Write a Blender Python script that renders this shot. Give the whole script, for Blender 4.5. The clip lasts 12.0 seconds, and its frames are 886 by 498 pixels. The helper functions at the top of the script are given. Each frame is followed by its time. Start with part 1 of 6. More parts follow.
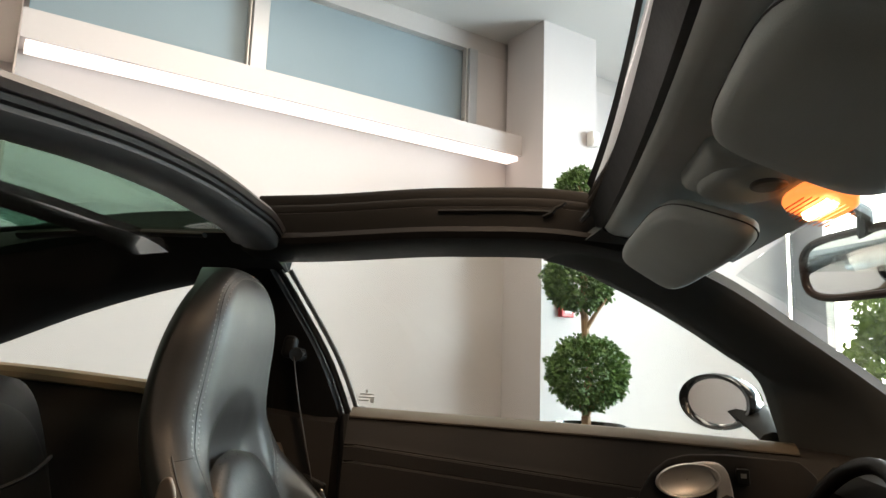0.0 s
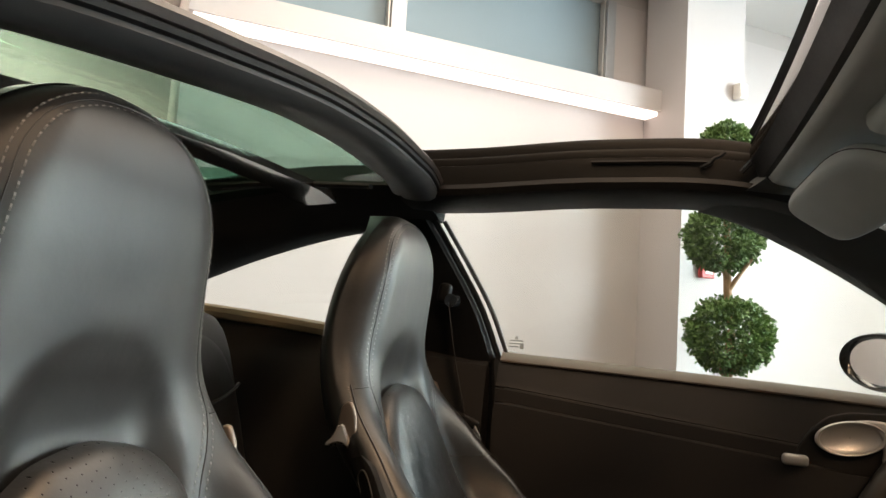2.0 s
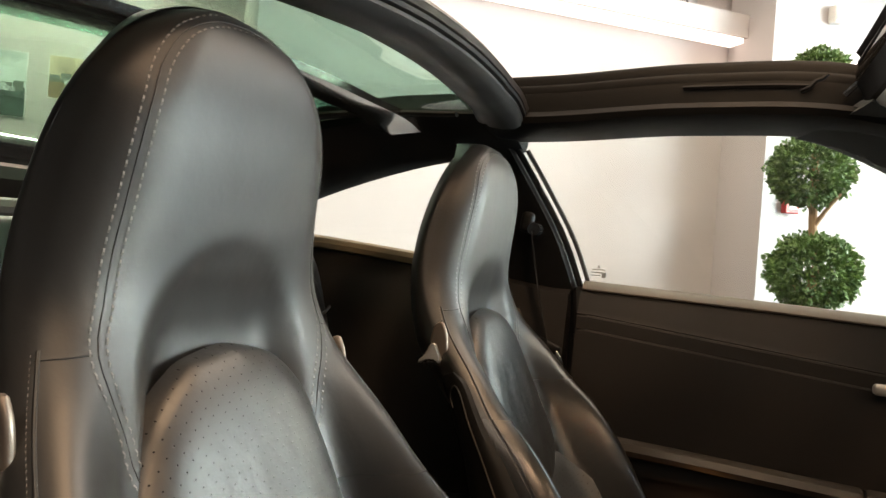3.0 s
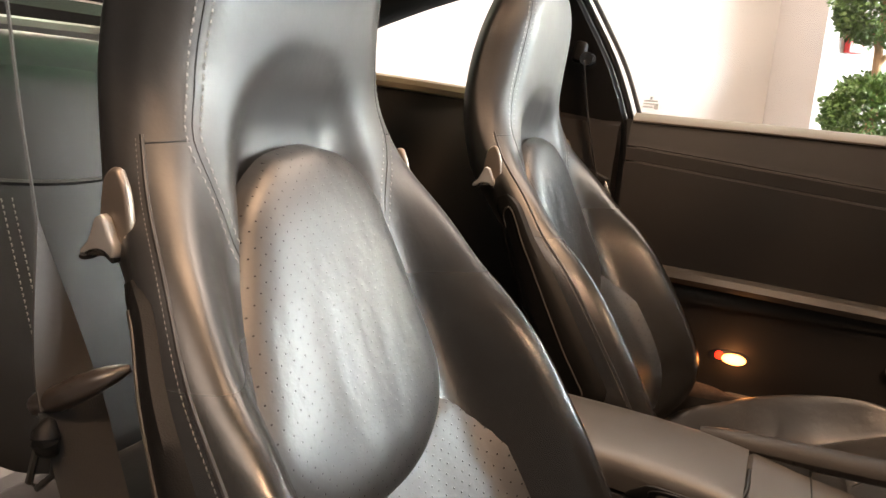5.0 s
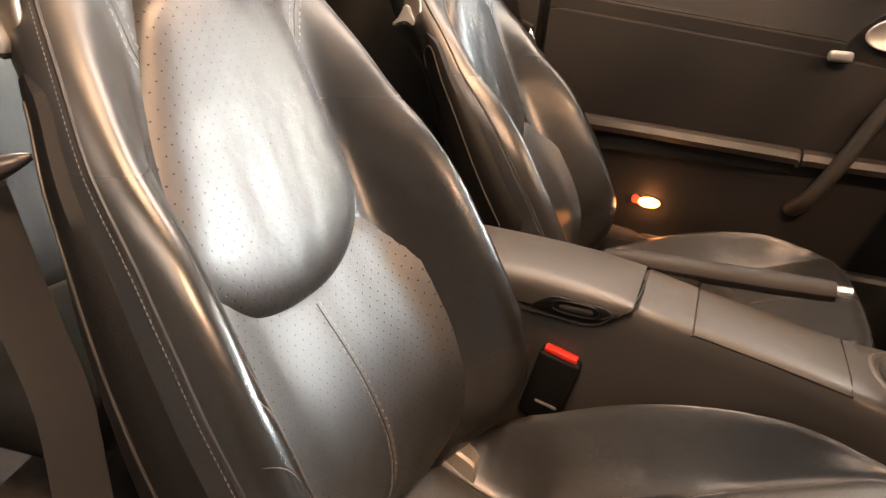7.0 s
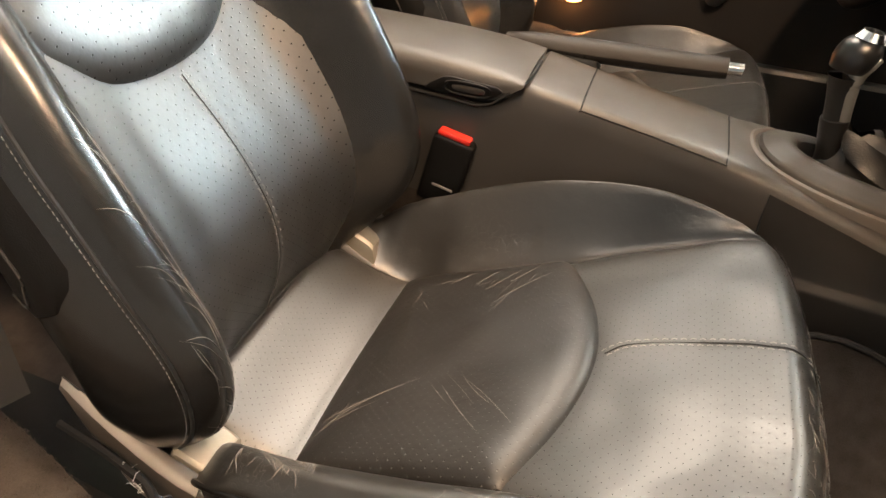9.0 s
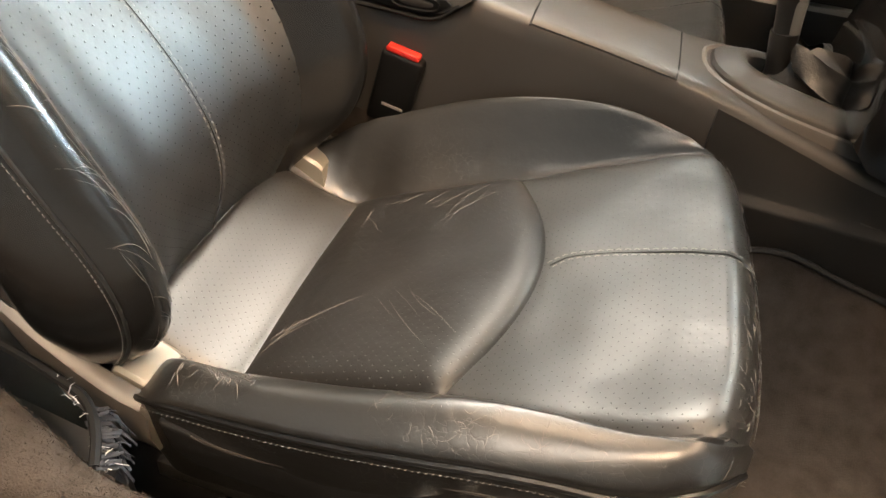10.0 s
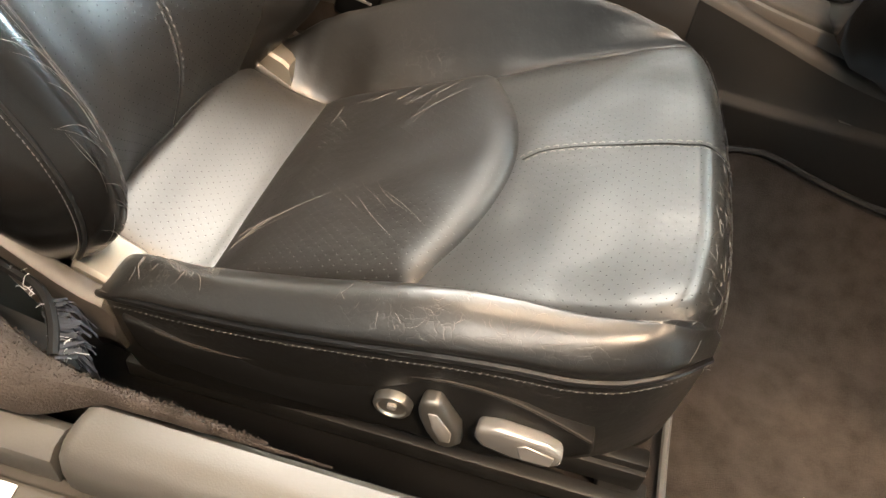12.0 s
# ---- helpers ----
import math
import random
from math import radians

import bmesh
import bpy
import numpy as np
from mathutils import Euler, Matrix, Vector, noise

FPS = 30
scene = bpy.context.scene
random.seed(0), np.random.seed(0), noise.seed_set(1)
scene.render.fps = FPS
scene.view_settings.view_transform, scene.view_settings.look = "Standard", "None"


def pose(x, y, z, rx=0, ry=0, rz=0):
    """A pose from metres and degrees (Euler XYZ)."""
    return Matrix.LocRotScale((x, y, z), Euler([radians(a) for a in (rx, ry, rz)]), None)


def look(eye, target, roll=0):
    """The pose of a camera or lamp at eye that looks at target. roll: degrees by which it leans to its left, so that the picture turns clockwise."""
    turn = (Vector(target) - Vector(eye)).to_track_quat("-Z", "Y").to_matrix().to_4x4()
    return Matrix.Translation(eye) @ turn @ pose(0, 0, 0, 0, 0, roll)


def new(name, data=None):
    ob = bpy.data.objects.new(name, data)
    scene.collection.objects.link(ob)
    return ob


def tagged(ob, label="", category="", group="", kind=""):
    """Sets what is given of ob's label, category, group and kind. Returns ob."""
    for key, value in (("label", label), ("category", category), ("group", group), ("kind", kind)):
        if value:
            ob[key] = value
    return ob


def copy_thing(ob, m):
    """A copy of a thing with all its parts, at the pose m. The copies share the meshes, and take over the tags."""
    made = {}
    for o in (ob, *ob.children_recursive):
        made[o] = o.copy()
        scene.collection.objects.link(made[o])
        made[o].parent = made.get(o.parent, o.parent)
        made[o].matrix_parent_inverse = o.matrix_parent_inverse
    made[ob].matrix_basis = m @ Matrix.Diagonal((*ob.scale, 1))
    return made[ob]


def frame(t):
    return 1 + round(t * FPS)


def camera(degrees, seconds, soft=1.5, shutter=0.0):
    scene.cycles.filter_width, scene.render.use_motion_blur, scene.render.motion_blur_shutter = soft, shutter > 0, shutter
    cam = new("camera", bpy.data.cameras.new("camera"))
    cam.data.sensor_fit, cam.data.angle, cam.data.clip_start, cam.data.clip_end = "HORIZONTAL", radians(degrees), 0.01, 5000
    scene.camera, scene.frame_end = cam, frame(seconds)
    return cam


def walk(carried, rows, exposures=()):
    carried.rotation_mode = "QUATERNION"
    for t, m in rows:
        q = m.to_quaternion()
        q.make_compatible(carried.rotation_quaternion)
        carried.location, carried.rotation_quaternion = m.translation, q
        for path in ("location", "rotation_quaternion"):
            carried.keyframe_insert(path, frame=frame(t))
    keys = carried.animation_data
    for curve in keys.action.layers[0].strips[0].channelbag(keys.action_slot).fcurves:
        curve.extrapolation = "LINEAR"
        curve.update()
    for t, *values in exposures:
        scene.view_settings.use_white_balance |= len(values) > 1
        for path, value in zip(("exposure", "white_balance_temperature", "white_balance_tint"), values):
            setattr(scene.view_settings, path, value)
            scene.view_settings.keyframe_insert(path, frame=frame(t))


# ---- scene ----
cam = camera(65.2, 12.0)
PATH = [
    (0, (0.564, -0.818, 1.049), (0.272, 1.138, 1.351), 1.9),
    (0.5, (0.549, -0.827, 1.046), (0.192, 1.117, 1.347), 2.3),
    (1, (0.541, -0.845, 1.035), (0.102, 1.085, 1.317), 2.5),
    (1.5, (0.53, -0.861, 1.029), (-0.011, 1.049, 1.268), 3.2),
    (2, (0.519, -0.875, 1.018), (-0.116, 1.014, 1.194), 3.6),
    (2.5, (0.513, -0.909, 1.011), (-0.214, 0.952, 1.101), 3.8),
    (3, (0.49, -0.908, 0.994), (-0.31, 0.925, 0.979), 4.1),
    (3.5, (0.478, -0.914, 0.982), (-0.382, 0.887, 0.851), 3.9),
    (5.5, (0.491, -0.96, 0.925), (-0.338, 0.791, 0.425), 3.8),
    (6, (0.505, -0.966, 0.913), (-0.282, 0.783, 0.345), 3.8),
    (6.5, (0.523, -0.972, 0.899), (-0.201, 0.775, 0.251), 3.7),
    (7, (0.542, -0.979, 0.885), (-0.111, 0.761, 0.146), 4.0),
    (9, (0.635, -0.976, 0.835), (0.197, 0.599, -0.318), 5.0),
    (9.5, (0.647, -0.978, 0.821), (0.274, 0.566, -0.395), 5.8),
    (10, (0.663, -0.979, 0.809), (0.349, 0.529, -0.467), 6.6),
    (10.5, (0.671, -0.981, 0.797), (0.408, 0.481, -0.543), 7.3),
    (11, (0.673, -0.982, 0.787), (0.439, 0.443, -0.597), 8.0),
    (11.5, (0.675, -0.983, 0.781), (0.459, 0.42, -0.628), 8.4),
    (12, (0.678, -0.983, 0.778), (0.47, 0.401, -0.65), 8.5),
]
walk(cam, [(t, look(eye, target, roll)) for t, eye, target, roll in PATH],
     exposures=[(0.0, 0.06, 7050, 10), (2.5, 0.28, 7400, 12), (3.6, 0.76, 7600, 13), (5.5, 1.53, 7700, 21), (7.0, 2.0, 8000, 22), (9.0, 2.26, 7200, 12), (12.0, 2.60, 6500, 7)])

# ---- world, lamps ----
world = bpy.data.worlds.new("world")
scene.world = world
world.use_nodes = True
wn = world.node_tree.nodes
sky = wn.new("ShaderNodeTexSky")
sky.sky_type, sky.sun_disc = "NISHITA", False
sky.sun_elevation, sky.sun_rotation = radians(38), radians(60)
wn["Background"].inputs["Strength"].default_value = 0.12
world.node_tree.links.new(sky.outputs["Color"], wn["Background"].inputs["Color"])

sun = new("sun", bpy.data.lights.new("sun", "SUN"))
sun.data.energy, sun.data.angle, sun.data.color = 3.0, radians(0.5), (1.0, 0.95, 0.88)
sun.matrix_world = look((6, 9, 8), (3, 6, 0))

# room axes: the showroom stands turned against the car
RA = Vector((0.741, 0.671, 0))
RB = Vector((-0.671, 0.741, 0))
RO = Vector((0.324, 3.2, 0))
RYAW = math.degrees(math.atan2(0.671, 0.741))


def room(a, b, z):
    return RO + RA * a + RB * b + Vector((0, 0, z))


def area_lamp(name, eye, target, sx, sy, watts, colour):
    d = bpy.data.lights.new(name, "AREA")
    d.shape, d.size, d.size_y, d.energy, d.color = "RECTANGLE", sx, sy, watts, colour
    ob = new(name, d)
    ob.matrix_world = look(eye, target)
    return ob


WARM, COOL, NEUTRAL = (1.0, 0.70, 0.46), (0.62, 0.84, 1.0), (1.0, 0.90, 0.80)
# daylight in the shop window, unseen panels added overhead to fill the hall
area_lamp("window_daylight", room(2.95, -4.1, 1.50), room(0, -4.9, 1.45), 4.7, 2.5, 620, COOL)
area_lamp("added_overhead_light", room(2.0, -1.5, 2.93), room(2.0, -1.5, 0), 1.4, 1.4, 52, COOL)
area_lamp("added_overhead_light", room(0.4, -2.6, 2.93), room(0.4, -2.6, 0), 1.2, 1.2, 37, NEUTRAL)
area_lamp("added_overhead_light", (0.25, 1.20, 2.93), (0.25, 1.20, 0), 2.0, 1.3, 44, NEUTRAL)
area_lamp("added_overhead_light", room(-3.6, -4.2, 2.93), room(-3.6, -4.2, 0), 1.0, 1.0, 11, NEUTRAL)
area_lamp("added_overhead_light", room(-2.3, -2.9, 2.93), room(-2.3, -2.9, 0), 0.6, 1.2, 23, WARM)
area_lamp("ceiling_spot", room(-2.7, -4.7, 2.9), room(-2.4, -3.4, 0.5), 0.3, 0.3, 24, WARM)
# added to brighten the alcove wall with the posters
area_lamp("added_overhead_light", room(-3.6, 1.6, 2.93), room(-3.6, 1.6, 0), 0.6, 0.6, 55, NEUTRAL)
area_lamp("ceiling_spot", room(-0.9, -5.0, 2.9), room(-1.9, -3.4, 0.5), 0.3, 0.3, 18, WARM)

# ---- shapes ----
CY = -0.075


def link_mesh(name, me, material, parent=None, label=""):
    ob = new(name, me)
    if material:
        me.materials.append(material)
    if parent:
        ob.parent = parent
        ob.matrix_parent_inverse = Matrix.Translation(-parent.location) if parent.parent is None else Matrix()
    if label:
        ob["label"] = label
    return ob


def part(name, bm, material, parent, label="", smooth=True):
    me = bpy.data.meshes.new(name)
    bm.normal_update()
    bm.to_mesh(me)
    bm.free()
    if smooth:
        me.polygons.foreach_set("use_smooth", [True] * len(me.polygons))
        me.set_sharp_from_angle(angle=radians(38))
    return link_mesh(name, me, material, parent, label)


def thing(name, at, label, category, group="", kind=""):
    ob = new(name)
    ob.location = at
    ob.empty_display_size = 0.05
    return tagged(ob, label, category, group, kind)


def spline(xs, ys):
    xs, ys = np.array(xs, float), np.array(ys, float)
    m = np.gradient(ys, xs)

    def f(x):
        x = np.clip(x, xs[0], xs[-1])
        i = np.clip(np.searchsorted(xs, x) - 1, 0, len(xs) - 2)
        h = xs[i + 1] - xs[i]
        t = (x - xs[i]) / h
        return ((2 * t**3 - 3 * t**2 + 1) * ys[i] + (t**3 - 2 * t**2 + t) * h * m[i]
                + (-2 * t**3 + 3 * t**2) * ys[i + 1] + (t**3 - t**2) * h * m[i + 1])
    return f


def smooth_line(points, n):
    """n points along a smooth curve through the given ones."""
    p = np.array(points, float)
    s = np.concatenate(([0], np.cumsum(np.linalg.norm(np.diff(p, axis=0), axis=1))))
    q = np.linspace(0, s[-1], n)
    return np.stack([spline(s, p[:, k])(q) for k in range(p.shape[1])], axis=1)


def grid(rows, closed=False, caps=False, uv=None):
    """A mesh over rows of points; closed joins each row's ends."""
    bm = bmesh.new()
    vs = [[bm.verts.new(p) for p in row] for row in rows]
    n = len(rows[0])
    layer = bm.loops.layers.uv.new("UVMap") if uv is not None else None
    for i in range(len(rows) - 1):
        for j in range(n if closed else n - 1):
            k = (j + 1) % n
            f = bm.faces.new((vs[i][j], vs[i][k], vs[i + 1][k], vs[i + 1][j]))
            if layer:
                for loop, (r, c) in zip(f.loops, ((i, j), (i, k), (i + 1, k), (i + 1, j))):
                    loop[layer].uv = uv[r][c]
    if caps:
        bm.faces.new(list(reversed(vs[0])))
        bm.faces.new(vs[-1])
    return bm


def fixed(bm):
    bmesh.ops.recalc_face_normals(bm, faces=bm.faces[:])
    return bm


def tube(points, radius, sides=8, flat=1.0, up=(0, 0, 1), bm=None, close=False):
    """A round or flattened tube along points; radius a number or one per point."""
    bm = bm or bmesh.new()
    p = [Vector(q) for q in points]
    r = radius if hasattr(radius, "__len__") else [radius] * len(p)
    rings = []
    for i, q in enumerate(p):
        if close:
            d = (p[(i + 1) % len(p)] - p[i - 1]).normalized()
        else:
            d = (p[min(i + 1, len(p) - 1)] - p[max(i - 1, 0)]).normalized()
        s = d.cross(Vector(up))
        s = s.normalized() if s.length > 1e-4 else Vector((1, 0, 0))
        u = s.cross(d)
        rings.append([bm.verts.new(q + s * (r[i] * math.cos(2 * math.pi * k / sides)) + u * (flat * r[i] * math.sin(2 * math.pi * k / sides))) for k in range(sides)])
    for i in range(len(rings) if close else len(rings) - 1):
        a, b = rings[i], rings[(i + 1) % len(rings)]
        for k in range(sides):
            bm.faces.new((a[k], a[(k + 1) % sides], b[(k + 1) % sides], b[k]))
    if not close:
        bm.faces.new(list(reversed(rings[0])))
        bm.faces.new(rings[-1])
    return fixed(bm)


def box(cx, cy, cz, sx, sy, sz, bevel=0.004, seg=2, m=None, bm=None):
    one = bmesh.new()
    bmesh.ops.create_cube(one, size=1, matrix=Matrix.Diagonal((sx, sy, sz, 1)))
    if bevel:
        bmesh.ops.bevel(one, geom=one.edges[:], offset=bevel, segments=seg, profile=0.5, affect="EDGES")
    bmesh.ops.transform(one, matrix=Matrix.Translation((cx, cy, cz)) @ (m or Matrix()), verts=one.verts[:])
    if bm is None:
        return one
    me = bpy.data.meshes.new("tmp")
    one.to_mesh(me)
    one.free()
    bm.from_mesh(me)
    bpy.data.meshes.remove(me)
    return bm


def prism(outline, depth, axis, at, bevel=0.003, seg=2):
    """A plate: a 2D outline pushed along an axis from at by depth, with rounded rims."""
    bm = bmesh.new()

    def place(p):
        q = list(p)
        q.insert("xyz".index(axis), at)
        return q
    f = bm.faces.new([bm.verts.new(place(p)) for p in outline])
    g = bmesh.ops.extrude_face_region(bm, geom=[f])
    v = [e for e in g["geom"] if isinstance(e, bmesh.types.BMVert)]
    d = Vector((0, 0, 0))
    d["xyz".index(axis)] = depth
    bmesh.ops.translate(bm, vec=d, verts=v)
    fixed(bm)
    if bevel:
        rim = [e for e in bm.edges if e.is_manifold and e.calc_face_angle(0) > 0.9]
        bmesh.ops.bevel(bm, geom=rim, offset=bevel, segments=seg, profile=0.5, affect="EDGES")
    return bm


def ellipse(cx, cy, rx, ry, n=32, power=2.0):
    out = []
    for k in range(n):
        a = 2 * math.pi * k / n
        c, s = math.cos(a), math.sin(a)
        out.append((cx + rx * math.copysign(abs(c) ** (2 / power), c), cy + ry * math.copysign(abs(s) ** (2 / power), s)))
    return out


def resample(points, n, close=True):
    p = np.array(points, float)
    if close:
        p = np.vstack([p, p[:1]])
    s = np.concatenate(([0], np.cumsum(np.linalg.norm(np.diff(p, axis=0), axis=1))))
    q = np.linspace(0, s[-1], n, endpoint=not close)
    return np.stack([np.interp(q, s, p[:, k]) for k in range(p.shape[1])], axis=1)


def patch(boundary, centre, surface, lift, n=72, rings=22, folds=None):
    """A cushion panel: rings from the boundary to the centre over a surface (a, b) -> point, normal; lift(r) raises it."""
    edge = resample(boundary, n)
    c = np.array(centre)
    rows, uvs = [], []
    for i in range(rings + 1):
        r = 1 - i / rings * 0.995
        row, uvr = [], []
        for e in edge:
            a, b = c + (e - c) * r
            q, nn = surface(a, b)
            row.append(Vector(q) + Vector(nn) * (lift(r) + (folds(a, b) * (1 - r ** 4) if folds else 0)))
            uvr.append((a, b))
        rows.append(row)
        uvs.append(uvr)
    return fixed(grid(rows, closed=True, uv=uvs))


def stitches(line, normals, length=0.0045, gap=0.003, width=0.0009, lift=0.0007, bm=None):
    """Short thread bars along a line."""
    bm = bm or bmesh.new()
    p = np.array([tuple(q) for q in line], float)
    nn = np.array([tuple(q) for q in normals], float)
    s = np.concatenate(([0], np.cumsum(np.linalg.norm(np.diff(p, axis=0), axis=1))))

    def at(q):
        return (Vector([np.interp(q, s, p[:, k]) for k in range(3)]), Vector([np.interp(q, s, nn[:, k]) for k in range(3)]).normalized())
    q = 0.0
    while q + length < s[-1]:
        (a, na), (b, nb) = at(q), at(q + length)
        d = (b - a).normalized()
        side = d.cross(na).normalized() * width
        top = na * lift
        m = (a + b) / 2 + top * 1.6
        v = [bm.verts.new(x) for x in (a - side, a + side, m + side, m - side, b + side, b - side)]
        bm.faces.new((v[0], v[1], v[2], v[3]))
        bm.faces.new((v[3], v[2], v[4], v[5]))
        q += length + gap
    return bm


# ---- materials ----
def mat(name, colour, rough=0.5, metal=0.0, vary=0.12, scale=8.0, fine=220.0, bump=0.15, spec=0.5, coat=0.0, rough_vary=0.1, coords="Object"):
    m = bpy.data.materials.new(name)
    m.use_nodes = True
    nt = m.node_tree
    b = nt.nodes["Principled BSDF"]
    tc = nt.nodes.new("ShaderNodeTexCoord")
    big, small = nt.nodes.new("ShaderNodeTexNoise"), nt.nodes.new("ShaderNodeTexNoise")
    big.inputs["Scale"].default_value, small.inputs["Scale"].default_value = scale, fine
    big.inputs["Detail"].default_value, small.inputs["Detail"].default_value = 5, 3
    nt.links.new(tc.outputs[coords], big.inputs["Vector"])
    nt.links.new(tc.outputs[coords], small.inputs["Vector"])
    add = nt.nodes.new("ShaderNodeMath")
    add.operation = "MULTIPLY_ADD"
    nt.links.new(small.outputs["Fac"], add.inputs[0])
    add.inputs[1].default_value = 0.4
    nt.links.new(big.outputs["Fac"], add.inputs[2])
    ramp = nt.nodes.new("ShaderNodeValToRGB")
    c = Vector(colour)
    ramp.color_ramp.elements[0].position, ramp.color_ramp.elements[1].position = 0.35, 1.05
    ramp.color_ramp.elements[0].color = (*(c * (1 - vary)), 1)
    ramp.color_ramp.elements[1].color = (*(c * (1 + vary)), 1)
    nt.links.new(add.outputs[0], ramp.inputs[0])
    nt.links.new(ramp.outputs[0], b.inputs["Base Color"])
    rr = nt.nodes.new("ShaderNodeMapRange")
    rr.inputs["From Min"].default_value, rr.inputs["From Max"].default_value = 0.3, 1.0
    rr.inputs["To Min"].default_value, rr.inputs["To Max"].default_value = max(rough - rough_vary, 0.02), min(rough + rough_vary, 1)
    nt.links.new(add.outputs[0], rr.inputs["Value"])
    nt.links.new(rr.outputs["Result"], b.inputs["Roughness"])
    b.inputs["Metallic"].default_value = metal
    b.inputs["Specular IOR Level"].default_value = spec
    b.inputs["Coat Weight"].default_value = coat
    if bump:
        bp = nt.nodes.new("ShaderNodeBump")
        bp.inputs["Strength"].default_value = bump
        bp.inputs["Distance"].default_value = 0.001
        nt.links.new(small.outputs["Fac"], bp.inputs["Height"])
        nt.links.new(bp.outputs["Normal"], b.inputs["Normal"])
    return m


def emitter(name, colour, strength):
    m = bpy.data.materials.new(name)
    m.use_nodes = True
    b = m.node_tree.nodes["Principled BSDF"]
    b.inputs["Base Color"].default_value = (*colour, 1)
    b.inputs["Emission Color"].default_value = (*colour, 1)
    b.inputs["Emission Strength"].default_value = strength
    return m


def leather(name, colour, rough, holes=None, cracks=0.0, creases=0.3, spec=1.0, polish=None):
    """Grained hide; holes: perforations (pitch, radius, tone) by the UV in metres; cracks: pale worn lines."""
    m = mat(name, colour, rough, vary=0.22, scale=9, fine=700, bump=0.0, rough_vary=0.035, spec=spec)
    nt = m.node_tree
    n, l = nt.nodes, nt.links
    b = n["Principled BSDF"]
    tc = next(x for x in n if x.type == "TEX_COORD")
    grain = n.new("ShaderNodeTexVoronoi")
    grain.inputs["Scale"].default_value = 650
    l.new(tc.outputs["Object"], grain.inputs["Vector"])
    soft = n.new("ShaderNodeTexNoise")
    soft.inputs["Scale"].default_value, soft.inputs["Detail"].default_value = 26, 4
    l.new(tc.outputs["Object"], soft.inputs["Vector"])
    b1, b2 = n.new("ShaderNodeBump"), n.new("ShaderNodeBump")
    b1.inputs["Strength"].default_value, b1.inputs["Distance"].default_value = 0.022, 0.0005
    b2.inputs["Strength"].default_value, b2.inputs["Distance"].default_value = creases, 0.006
    l.new(grain.outputs["Distance"], b1.inputs["Height"])
    l.new(soft.outputs["Fac"], b2.inputs["Height"])
    l.new(b2.outputs["Normal"], b1.inputs["Normal"])
    last = b1
    if polish:
        # polished by use low down, duller towards the headrest
        sz, pr = n.new("ShaderNodeSeparateXYZ"), n.new("ShaderNodeMapRange")
        l.new(tc.outputs["Object"], sz.inputs[0])
        l.new(sz.outputs["Z"], pr.inputs["Value"])
        for key, val in zip(("From Min", "From Max", "To Min", "To Max"), polish):
            pr.inputs[key].default_value = val
        l.new(pr.outputs["Result"], b.inputs["Roughness"])
    colour_from = b.inputs["Base Color"].links[0].from_socket

    def mix(fac, socket, to):
        x = n.new("ShaderNodeMix")
        x.data_type = "RGBA"
        l.new(fac, x.inputs[0])
        l.new(socket, x.inputs[6])
        x.inputs[7].default_value = (*to, 1)
        return x.outputs[2]
    if cracks:
        v = n.new("ShaderNodeTexVoronoi")
        v.feature = "DISTANCE_TO_EDGE"
        v.inputs["Scale"].default_value = 70
        wob = n.new("ShaderNodeTexNoise")
        wob.inputs["Scale"].default_value = 40
        mixv = n.new("ShaderNodeVectorMath")
        mixv.operation = "MULTIPLY_ADD"
        mixv.inputs[1].default_value = (0.05, 0.05, 0.05)
        l.new(tc.outputs["Object"], wob.inputs["Vector"])
        l.new(wob.outputs["Color"], mixv.inputs[0])
        l.new(tc.outputs["Object"], mixv.inputs[2])
        l.new(mixv.outputs[0], v.inputs["Vector"])
        lt = n.new("ShaderNodeMapRange")
        lt.inputs["From Min"].default_value, lt.inputs["From Max"].default_value = 0.0, 0.028
        lt.inputs["To Min"].default_value, lt.inputs["To Max"].default_value = 1, 0
        l.new(v.outputs["Distance"], lt.inputs["Value"])
        mask = n.new("ShaderNodeTexNoise")
        mask.inputs["Scale"].default_value, mask.inputs["Detail"].default_value = 7, 3
        l.new(tc.outputs["Object"], mask.inputs["Vector"])
        mr = n.new("ShaderNodeMapRange")
        mr.inputs["From Min"].default_value, mr.inputs["From Max"].default_value = 0.47, 0.62
        mr.inputs["To Max"].default_value = cracks
        l.new(mask.outputs["Fac"], mr.inputs["Value"])
        mu = n.new("ShaderNodeMath")
        mu.operation = "MULTIPLY"
        l.new(lt.outputs["Result"], mu.inputs[0])
        l.new(mr.outputs["Result"], mu.inputs[1])
        colour_from = mix(mu.outputs[0], colour_from, (0.12, 0.11, 0.10))
        b3 = n.new("ShaderNodeBump")
        b3.invert = True
        b3.inputs["Strength"].default_value, b3.inputs["Distance"].default_value = 0.5, 0.001
        l.new(mu.outputs[0], b3.inputs["Height"])
        l.new(last.outputs["Normal"], b3.inputs["Normal"])
        last = b3
    if holes:
        uv = n.new("ShaderNodeUVMap")
        sep = n.new("ShaderNodeSeparateXYZ")
        l.new(uv.outputs["UV"], sep.inputs[0])

        def op(kind, a, bb=None):
            x = n.new("ShaderNodeMath")
            x.operation = kind
            for k, s in ((0, a), (1, bb)):
                if s is None:
                    continue
                if isinstance(s, (int, float)):
                    x.inputs[k].default_value = s
                else:
                    l.new(s, x.inputs[k])
            return x.outputs[0]
        pitch, hole_r, hole_tone = holes
        row = op("DIVIDE", sep.outputs["Y"], pitch * 0.5)
        odd = op("MODULO", op("FLOOR", op("ADD", row, 1000)), 2)
